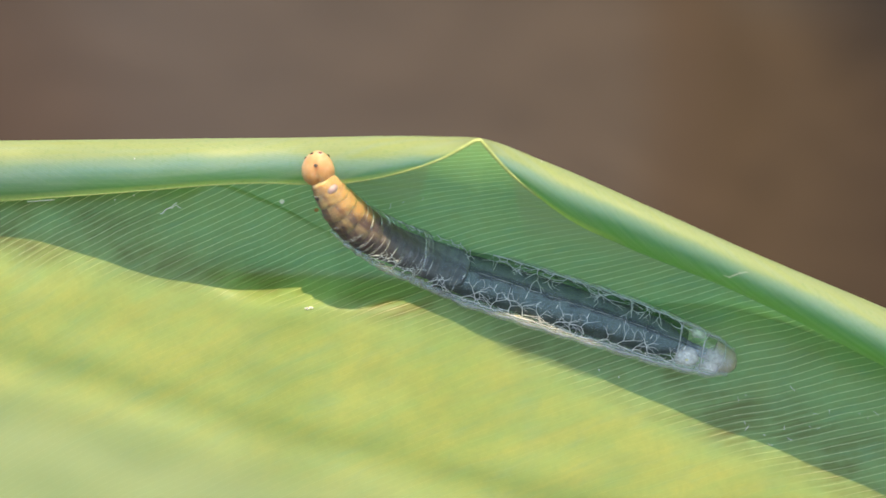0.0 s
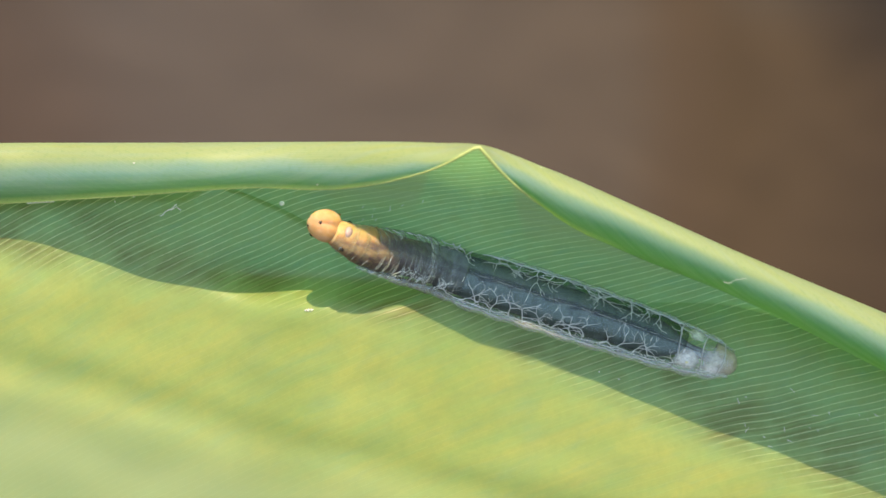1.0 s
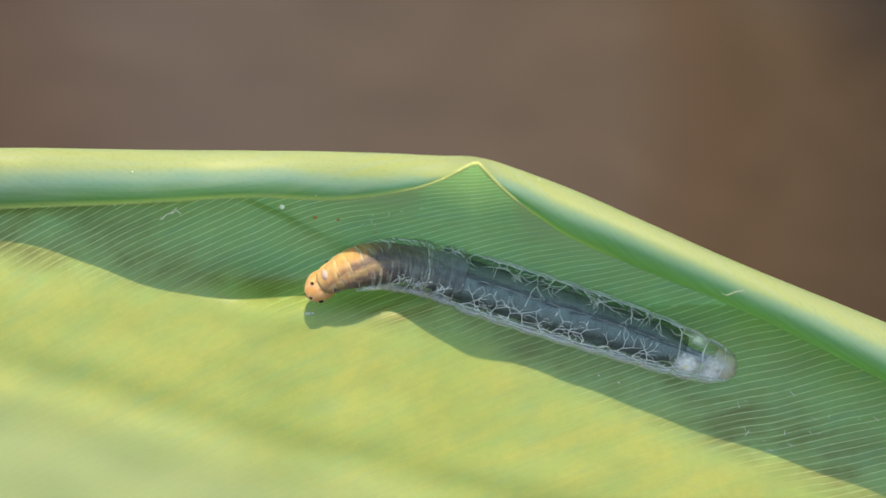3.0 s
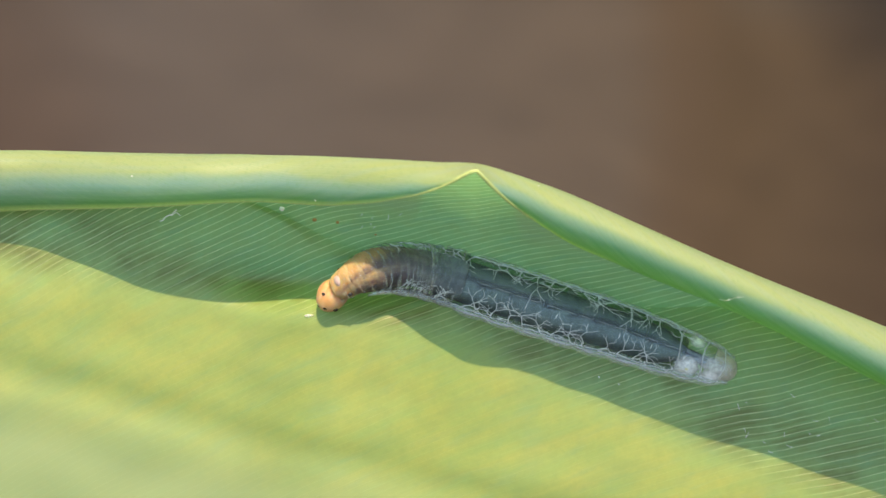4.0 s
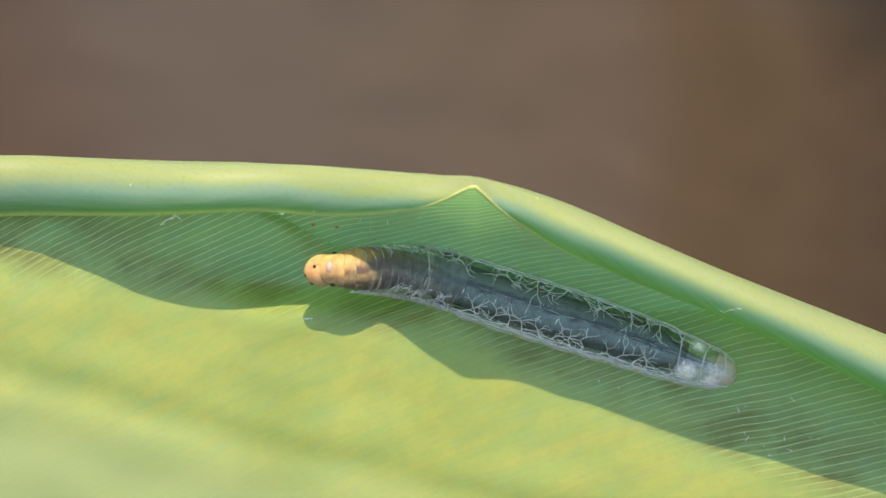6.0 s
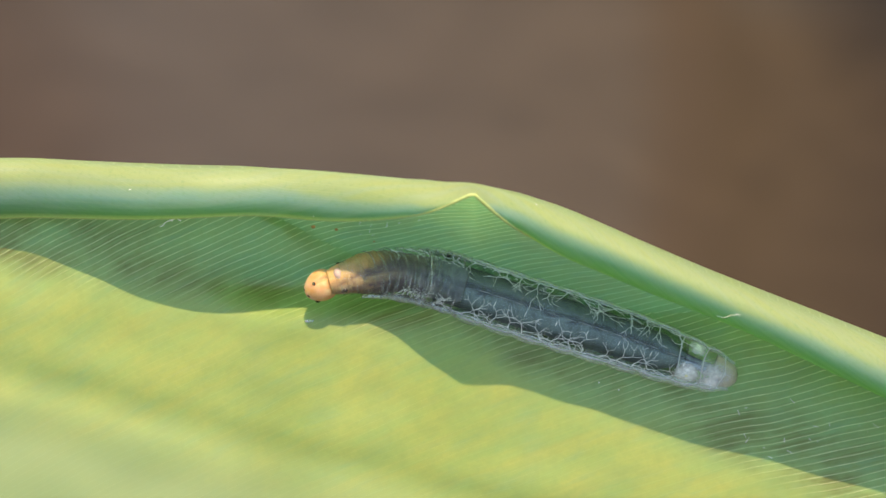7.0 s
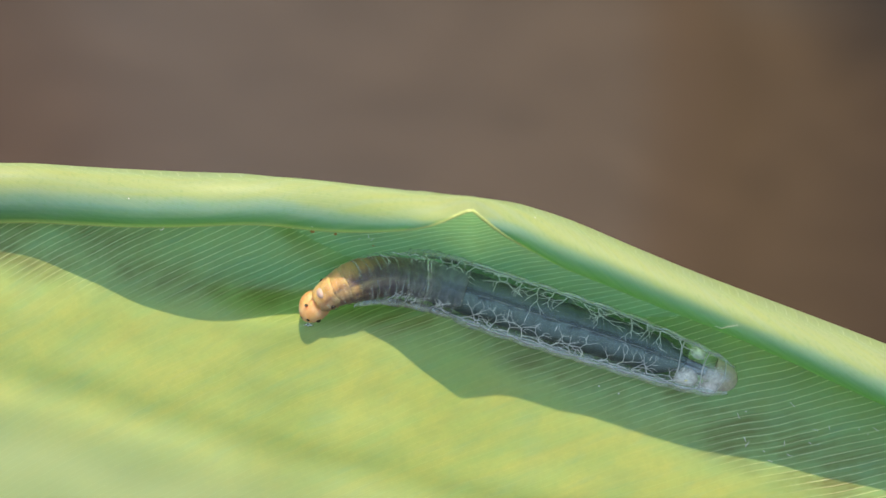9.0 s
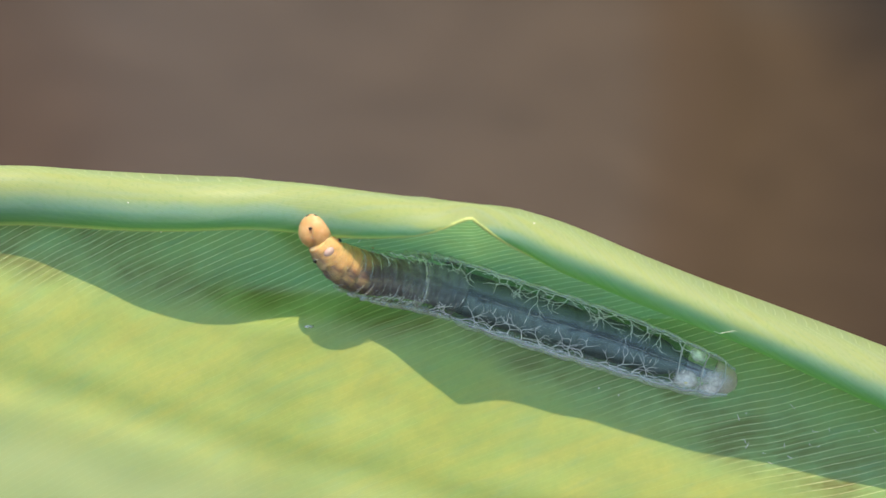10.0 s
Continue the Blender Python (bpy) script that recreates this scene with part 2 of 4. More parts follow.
def banded(name, stops, turned=0.0, cloud=(0.16, 0.2, 0.21), much=0.5, wrinkle=0.3, rough=0.5, soft=0.0):
    """Body contents seen through the skin: colours in bands from flank to flank, cloudy along the body, creased across it."""
    m = Mat(name)
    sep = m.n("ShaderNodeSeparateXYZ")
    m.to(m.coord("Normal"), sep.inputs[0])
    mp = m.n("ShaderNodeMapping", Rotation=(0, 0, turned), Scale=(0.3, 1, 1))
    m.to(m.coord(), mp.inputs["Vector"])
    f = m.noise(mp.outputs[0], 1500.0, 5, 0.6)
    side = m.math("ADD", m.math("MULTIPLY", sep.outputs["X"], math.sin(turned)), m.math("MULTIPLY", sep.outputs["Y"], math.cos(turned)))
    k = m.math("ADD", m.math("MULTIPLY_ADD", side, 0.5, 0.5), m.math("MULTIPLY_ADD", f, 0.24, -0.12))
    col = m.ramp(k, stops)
    patch = m.ramp(m.noise(mp.outputs[0], 700.0, 4, 0.65), [(0.48, (0, 0, 0)), (0.7, (much, much, much))])
    col = m.mix(patch, col, cloud)
    # creases across the body
    mp2 = m.n("ShaderNodeMapping", Rotation=(0, 0, turned), Scale=(1, 0.22, 0.22))
    m.to(m.coord(), mp2.inputs["Vector"])
    crease = m.noise(mp2.outputs[0], 2600.0, 4, 0.6)
    dark = m.ramp(crease, [(0.36, (wrinkle, wrinkle, wrinkle)), (0.52, (0, 0, 0))])
    mul = m.mix(dark, col, tuple(v * 0.25 for v in stops[0][1]))
    m.to(mul, m.bsdf.inputs["Base Color"])
    m.bsdf.inputs["Roughness"].default_value = rough
    m.bsdf.inputs["Specular IOR Level"].default_value = 0.2
    m.bsdf.inputs["Subsurface Weight"].default_value = soft
    m.bsdf.inputs["Subsurface Radius"].default_value = (1.0, 0.5, 0.25)
    m.bsdf.inputs["Subsurface Scale"].default_value = 0.002
    m.bump(m.math("ADD", crease, m.noise(m.coord(), 5000.0, 3)), 0.35, 0.00008)
    return m.m


def cavity_material(name, tint, flesh, solid):
    """Clear body fluid that darkens what lies behind it."""
    m = Mat(name)
    f = m.noise(m.coord(), 1800.0, 4)
    m.to(m.ramp(f, [(0.35, tuple(c * 0.6 for c in flesh)), (0.7, flesh)]), m.bsdf.inputs["Base Color"])
    m.bsdf.inputs["Roughness"].default_value = 0.6
    m.bsdf.inputs["Specular IOR Level"].default_value = 0.1
    clear = m.n("ShaderNodeBsdfTransparent")
    clear.inputs["Color"].default_value = (*tint, 1)
    mx = m.n("ShaderNodeMixShader", Fac=solid)
    m.to(clear.outputs[0], mx.inputs[1])
    m.to(m.bsdf.outputs[0], mx.inputs[2])
    m.to(mx.outputs[0], m.out.inputs["Surface"])
    return m.m


def cloud_material(name, tint, place, r, much):
    """A milky cloud under the skin that thins out from its middle."""
    m = Mat(name)
    d = m.n("ShaderNodeVectorMath")
    d.operation = "DISTANCE"
    m.to(m.coord(), d.inputs[0])
    d.inputs[1].default_value = place
    fade = m.n("ShaderNodeMapRange", **{"From Min": -0.2 * r, "From Max": r, "To Min": much, "To Max": 0.0})
    fade.interpolation_type = "SMOOTHSTEP"
    m.to(d.outputs["Value"], fade.inputs["Value"])
    f = m.noise(m.coord(), 2600.0, 5, 0.65)
    m.bsdf.inputs["Base Color"].default_value = (*tint, 1)
    m.bsdf.inputs["Roughness"].default_value = 0.6
    clear = m.n("ShaderNodeBsdfTransparent")
    mx = m.n("ShaderNodeMixShader")
    m.to(m.math("MINIMUM", m.math("MULTIPLY", fade.outputs[0], m.math("MULTIPLY_ADD", f, 2.6, -0.3)), 1.0), mx.inputs[0])
    m.to(clear.outputs[0], mx.inputs[1])
    m.to(m.bsdf.outputs[0], mx.inputs[2])
    m.to(mx.outputs[0], m.out.inputs["Surface"])
    return m.m


def head_material():
    """Peach head shell, browner in patches and paler on the brow."""
    m = Mat("head_shell")
    f = m.noise(m.coord(), 900.0, 4, 0.6)
    col = m.ramp(f, [(0.3, (0.38, 0.2, 0.075)), (0.5, (0.47, 0.29, 0.13)), (0.7, (0.54, 0.38, 0.24))])
    grain = m.noise(m.coord(), 6000.0, 3)
    m.to(m.mix(m.math("MULTIPLY", grain, 0.3), col, (0.45, 0.26, 0.12)), m.bsdf.inputs["Base Color"])
    m.bsdf.inputs["Roughness"].default_value = 0.48
    m.bsdf.inputs["Specular IOR Level"].default_value = 0.35
    m.bsdf.inputs["Subsurface Weight"].default_value = 0.85
    m.bsdf.inputs["Subsurface Radius"].default_value = (1.0, 0.55, 0.3)
    m.bsdf.inputs["Subsurface Scale"].default_value = 0.002
    m.bump(m.math("ADD", f, m.math("MULTIPLY", grain, 0.4)), 0.4, 0.00012)
    return m.m


LEAF = leaf_material()
BANK = bank_material()
SOIL = soil_material()
MARGIN = plain("margin", (0.42, 0.5, 0.17), 0.5)
SKIN = skin_material("clear_skin", (0.62, 0.7, 0.7), 0.03)
THIN_SKIN = skin_material("thin_skin", (0.62, 0.68, 0.66), 0.02, 0.45)
# grey gut; its paler lower bands also carry the wet skin's sky sheen
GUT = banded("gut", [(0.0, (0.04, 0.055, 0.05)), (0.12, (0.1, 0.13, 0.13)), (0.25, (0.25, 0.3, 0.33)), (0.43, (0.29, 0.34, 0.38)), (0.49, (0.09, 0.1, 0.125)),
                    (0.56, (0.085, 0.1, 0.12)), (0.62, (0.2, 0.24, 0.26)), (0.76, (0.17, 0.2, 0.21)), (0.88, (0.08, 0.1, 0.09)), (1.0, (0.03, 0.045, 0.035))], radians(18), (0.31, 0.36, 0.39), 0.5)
FOLD = skin_material("milky_fold", (0.8, 0.83, 0.8), 0.55)
TRACHEA = plain("trachea", (0.66, 0.68, 0.67), 0.4)
HEAD = head_material()
COLLAR = plain("collar", (0.36, 0.27, 0.25), 0.4, 0.4)
WRINKLE = skin_material("milky_wrinkle", (0.74, 0.75, 0.7), 0.36)
FLUID = cavity_material("body_fluid", (0.74, 0.82, 0.78), (0.075, 0.1, 0.09), 0.16)
DARK = plain("dark_horn", (0.02, 0.014, 0.012), 0.25)
SKIRT = skin_material("milky_skirt", (0.72, 0.76, 0.7), 0.26)
YOLK = plain("yolk", (0.75, 0.68, 0.3), 0.5)
SILK = plain("silk", (0.85, 0.85, 0.8), 0.4)


# ---- building helpers ----
def part(name, bm, material, parent=None, label="", smooth=True):
    """Links a bmesh as one mesh object, under a thing or a part where one is given."""
    me = bpy.data.meshes.new(name)
    bm.to_mesh(me)
    bm.free()
    if smooth:
        for p in me.polygons:
            p.use_smooth = True
    me.materials.append(material)
    ob = new(name, me)
    if parent:
        ob.parent = parent
    return tagged(ob, label)


def ease(a, b, x):
    k = np.clip((x - a) / (b - a), 0, 1)
    return k * k * (3 - 2 * k)


def glide(xs, ys):
    """A smooth curve through a few stations."""
    xs, ys = np.array(xs, float), np.array(ys, float)
    slope = np.gradient(ys, xs)

    def at(x):
        x = min(max(x, xs[0]), xs[-1])
        i = min(int(np.searchsorted(xs, x, side="right")) - 1, len(xs) - 2)
        d = xs[i + 1] - xs[i]
        k = (x - xs[i]) / d
        return float((2 * k**3 - 3 * k**2 + 1) * ys[i] + (k**3 - 2 * k**2 + k) * d * slope[i]
                     + (3 * k**2 - 2 * k**3) * ys[i + 1] + (k**3 - k**2) * d * slope[i + 1])
    return at


def bez(pts, n):
    """n points along a Bezier curve."""
    out = []
    d = len(pts) - 1
    for i in range(n):
        k = i / (n - 1)
        out.append(sum((math.comb(d, j) * k**j * (1 - k)**(d - j) * np.array(p, float) for j, p in enumerate(pts)), np.zeros(len(pts[0]))))
    return out


def sheet_mesh(bm, rows, uvs, turns=None):
    """A sheet from a grid of places, with the flat leaf's own millimetres as UV."""
    lay = bm.loops.layers.uv.new("sheet")
    lay2 = bm.loops.layers.uv.new("turn")
    vs = [[bm.verts.new(p) for p in r] for r in rows]
    for i in range(len(rows) - 1):
        for j in range(len(rows[0]) - 1):
            f = bm.faces.new((vs[i][j], vs[i + 1][j], vs[i + 1][j + 1], vs[i][j + 1]))
            for lp, (a, b) in zip(f.loops, ((i, j), (i + 1, j), (i + 1, j + 1), (i, j + 1))):
                lp[lay].uv = uvs[a][b]
                lp[lay2].uv = (turns[a][b], 0) if turns else (-1, 0)


def tube(bm, pts, radii, sides=6, up=Vector((0, 0, 1)), flat=1.0, close=True):
    """A round tube along places, with its own radius at each."""
    rings = []
    n = len(pts)
    for i, p in enumerate(pts):
        d = (pts[min(i + 1, n - 1)] - pts[max(i - 1, 0)]).normalized()
        a = d.cross(up)
        a = a.normalized() if a.length > 1e-9 else Vector((1, 0, 0))
        b = a.cross(d)
        rings.append([bm.verts.new(p + float(radii[i]) * (a * math.cos(w) + b * math.sin(w) * flat))
                      for w in (2 * math.pi * k / sides for k in range(sides))])
    for r0, r1 in zip(rings, rings[1:]):
        for k in range(sides):
            bm.faces.new((r0[k], r0[(k + 1) % sides], r1[(k + 1) % sides], r1[k]))
    if close:
        bm.faces.new(rings[0][::-1])
        bm.faces.new(rings[-1])


# ---- soil far behind ----
bm = bmesh.new()
bmesh.ops.create_grid(bm, x_segments=8, y_segments=8, size=400)
ground = part("ground", bm, SOIL, smooth=False)
tagged(ground, "bare brown soil far out of focus", "ground", kind="structure")

bm = bmesh.new()
bmesh.ops.create_grid(bm, x_segments=12, y_segments=6, size=0.5)
for v in bm.verts:
    v.co = Vector((v.co.x * 7, 2.3 + 0.06 * math.sin(v.co.x * 9), (v.co.y + 0.5) * 1.6 - 0.01))
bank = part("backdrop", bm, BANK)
tagged(bank, "blurred brown earth bank far behind", "backdrop", kind="structure")

# ---- leaf ----
sil_y = glide([-900, -300, 0, 500, 780, 850, 960, 1150, 1300, 1568, 1900, 2500], [270, 252, 249, 244, 242, 245, 284, 366, 433, 546, 690, 960])
sil_h = glide([-300, 0, 238, 500, 700, 850, 1000, 1300, 1568, 1900], [35, 50, 88, 145, 212, 232, 215, 202, 165, 130])
lip_y_a = glide([-900, -300, 0, 200, 450, 600, 700, 780, 848], [400, 372, 356, 342, 324, 325, 308, 282, 246])
lip_y_b = glide([848, 870, 900, 940, 1000, 1100, 1300, 1568, 1900, 2500], [246, 272, 304, 339, 384, 432, 514, 648, 820, 1130])
lip_h_a = glide([-300, 0, 120, 238, 500, 700, 800, 848], [40, 58, 86, 113, 168, 240, 278, 300])
lip_h_b = glide([848, 900, 1000, 1300, 1568, 1900], [300, 258, 215, 190, 170, 145])


swell = glide([-300, 0, 60, 150, 250, 350, 450, 530, 700, 760, 830, 900, 1000, 1150, 1300, 1600], [0, 2, -2, 10, 23, 27, 12, 0, 10, 20, 16, 10, -6, 0, 6, 4])


def lip_y(x):
    """Where the turned-over margin is seen: two edges that meet in a point."""
    return lip_y_a(x) if x < 848 else lip_y_b(x)


def lip_h(x):
    return lip_h_a(x) if x < 848 else lip_h_b(x)


seam_y = glide([-900, -300, 0, 400, 500, 580, 660, 720, 790, 850, 1000, 1150, 1300, 1568, 1900, 2500], [345, 330, 322, 326, 366, 408, 440, 452, 466, 484, 520, 540, 540, 640, 800, 1100])
crest_y = glide([-300, 0, 300, 700, 1000, 1900], [515, 518, 530, 548, 560, 600])


def floor_h(x, y):
    """How high the spread blade stands at plan x, y."""
    h = (10 + 68 * ease(400, 600, x)) * (1 - ease(680, 940, x)) * ease(330, 520, y)
    win = ease(330, 500, x) * (1 - ease(640, 860, x))
    h -= 70 * win * math.exp(-((y - (crest_y(x) - 56)) / 34) ** 2)
    d = y - (640 + 0.27 * x)
    h -= 10 * math.exp(-(d / 36) ** 2)
    h -= 0.08 * max(0.0, d) ** 1.1
    # it bends up towards the fold
    top = min(seam_y(x), 326)
    h += 36 * (1 - ease(560, 690, x)) * max(0.0, (top + 120 - y) / 120) ** 2
    h += 34 * ease(440, 540, x) * (1 - ease(700, 800, x)) * max(0.0, (472 - y) / 90) ** 2
    return h + 5 * noise.noise((x / 130, y / 80, 1.0))


TILT = -3.5                 # the line about which the curl closes, on the sheet
HINGE = spot(850, 350, 16)


def overlap(x):
    """How far the curl's foot runs under the blade."""
    return 40 - 34 * float(ease(320, 380, x) * (1 - ease(770, 850, x)))


def curl_profile(x):
    """The curl's section at plan x: the wall out of the blade, the turn over the fold, the margin tucked under."""
    ys, hs, yl, hl, yg = sil_y(x), sil_h(x) + swell(x), lip_y(x), lip_h(x) + swell(x), seam_y(x)
    hook = min(1.0, max(0.0, yl - ys) / 60)
    h0 = floor_h(x, yg)
    gentle = 0.1 * float(ease(420, 520, x) * (1 - ease(720, 820, x)))
    over = overlap(x)
    wall = bez([(yg + over, floor_h(x, yg + over) - 1 - 0.2 * over), (yg - 5, h0 - 4), (ys + (yg - ys) * max(0.3 * (1 - hook), gentle), hs * (0.3 + 0.6 * gentle)), (ys, hs)], 40)
    far_side = float(ease(880, 1050, x))
    bulge = (0.43 + 0.4 * far_side) * max(0.0, yl - ys)
    turn = bez([(ys, hs), (ys, hs + bulge), (yl - (0.35 - 0.22 * far_side) * (yl - ys), hl + 0.85 * bulge), (yl, hl)], 26)[1:]
    e = float(ease(930, 1090, x)) * (yl - ys) + 1.5
    under = bez([(yl, hl), (yl + 0.12 * e, hl - 0.35 * e), (yl - 0.35 * e, hl - 0.5 * e)], 9)[1:]
    return wall + turn + under, yg, ys, yl


def on_curl(x, y, lift=1.5):
    """A place on the turned-over side of the curl that is seen at plan x, y."""
    prof = curl_profile(x)[0][39:65]
    i = min(range(len(prof)), key=lambda j: abs(prof[j][0] - y))
    return spot(x, y, prof[i][1] + lift)


def make_leaf():
    leaf = new("leaf")
    tagged(leaf, "large yellow-green leaf with its margin curled over", "leaf")
    # spread blade
    bm = bmesh.new()
    rows, uvs = [], []
    for x in np.concatenate([np.arange(-900, -320, 40), np.arange(-320, 1920, 14), np.arange(1920, 2500, 40)]):
        top = seam_y(x) - 8 + 9 * float(ease(320, 380, x) * (1 - ease(640, 700, x)))
        ys = np.concatenate([np.linspace(top, 640, 60), np.linspace(648, 1200, 46), np.linspace(1225, 2200, 30)])
        rows.append([spot(x, y, floor_h(x, y)) for y in ys])
        uvs.append([(x * 0.05, -y * 0.05) for y in ys])
    sheet_mesh(bm, rows, uvs)
    blade = part("blade", bm, LEAF, leaf)
    # curled margin
    bm = bmesh.new()
    rows, uvs, edge, turns = [], [], [], []
    for x in np.concatenate([np.arange(-900, -320, 30), np.arange(-320, 1921, 10), np.arange(1940, 2500, 30)]):
        prof, yg, ys, yl = curl_profile(x)
        # the leaf's own length up the wall, then on over the fold
        s, path = 0.0, []
        for i, p in enumerate(prof):
            if i < 40:
                v = yg - float(p[0])
                s = v * (1 + 0.0024 * max(0.0, v)) - yg
            else:
                s += float(np.hypot(*(p - prof[i - 1])))
            path.append(s)
        rows.append([spot(x, p[0], p[1]) for p in prof])
        uvs.append([(x * 0.05, v * 0.05) for v in path])
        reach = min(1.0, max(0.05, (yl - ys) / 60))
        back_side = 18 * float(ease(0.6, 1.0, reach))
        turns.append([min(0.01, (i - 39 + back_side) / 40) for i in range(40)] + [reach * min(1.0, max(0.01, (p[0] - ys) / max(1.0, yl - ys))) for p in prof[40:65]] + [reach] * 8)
        if x < 1060:
            edge.append(spot(x, prof[-1][0], prof[-1][1]))
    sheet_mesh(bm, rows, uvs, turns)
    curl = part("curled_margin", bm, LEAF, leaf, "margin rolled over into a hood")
    bm = bmesh.new()
    tube(bm, edge, [(1.6 + 1.5 * math.exp(-((p.x / MM + CX - 870) / 130) ** 2)) * MM for p in edge], 6)
    part("margin_rim", bm, MARGIN, curl, "pale yellow leaf edge")
    bm = bmesh.new()
    foot = SHEET.inverted() @ Vector((0.0, 0.03, -0.004))
    run = [Vector(p) for p in bez([spot(784, 2180, floor_h(784, 2180) - 8), spot(784, 3600, -1500), foot + Vector((0, 0.2, 0.1)), foot], 30)]
    tube(bm, run, [float(r) for r in np.linspace(0.0012, 0.004, 30)], 10)
    part("petiole", bm, MARGIN, leaf, "thin green leaf stalk")
    return leaf, blade, curl


leaf, blade, curl = make_leaf()

# ---- caterpillar ----
AXIS = -18.0                # how the body lies on the sheet
CAT0 = spot(1050, 556)
axis_y = glide([770, 800, 900, 1000, 1100, 1200, 1303], [466, 475, 507, 539, 571, 606, 642])
girth = glide([770, 800, 950, 1100, 1180, 1240, 1280, 1300, 1306], [52, 52, 52, 49, 44, 37, 29, 17, 4])


def body_at(t):
    """The caterpillar's pose on the sheet at t seconds: it slips down and rolls a little."""
    turn = Matrix.Rotation(radians(AXIS), 4, "Z") @ Matrix.Rotation(radians(-16 + 1.35 * t), 4, "X") @ Matrix.Rotation(radians(-AXIS), 4, "Z")
    lift = Matrix.Translation((0, 0, 38 * MM))
    return Matrix.Translation(CAT0 - Vector((0, 3.75 * t * MM, 0))) @ lift @ turn @ lift.inverted()


def local(x, h):
    """A place of the body's middle line in the body's own space."""
    return spot(x, axis_y(x), h) - CAT0


caterpillar = new("caterpillar")
tagged(caterpillar, "translucent grey-green caterpillar with an orange head on a leaf", "caterpillar")
caterpillar.matrix_basis = SHEET @ body_at(0)


def on_skin(x, w, k=1.0):
    """A place on the abdomen's skin at plan x, w degrees round from the back, k of the way out."""
    d = (local(x + 5, 29) - local(x - 5, 29)).normalized()
    side = d.cross(Vector((0, 0, 1))).normalized()
    r = girth(x) * MM * k
    return local(x, 29) + r * (side * math.sin(radians(w)) + Vector((0, 0, 0.63)) * math.cos(radians(w)))


SEGMENTS = [740, 812, 868, 922, 976, 1030, 1086, 1142, 1200, 1243, 1277]


def pulse(x):
    """The swelling of the body between its segment borders."""
    for a, b in zip(SEGMENTS, SEGMENTS[1:]):
        if a <= x < b:
            return math.sin(math.pi * (x - a) / (b - a)) ** 0.7
    return 0.0


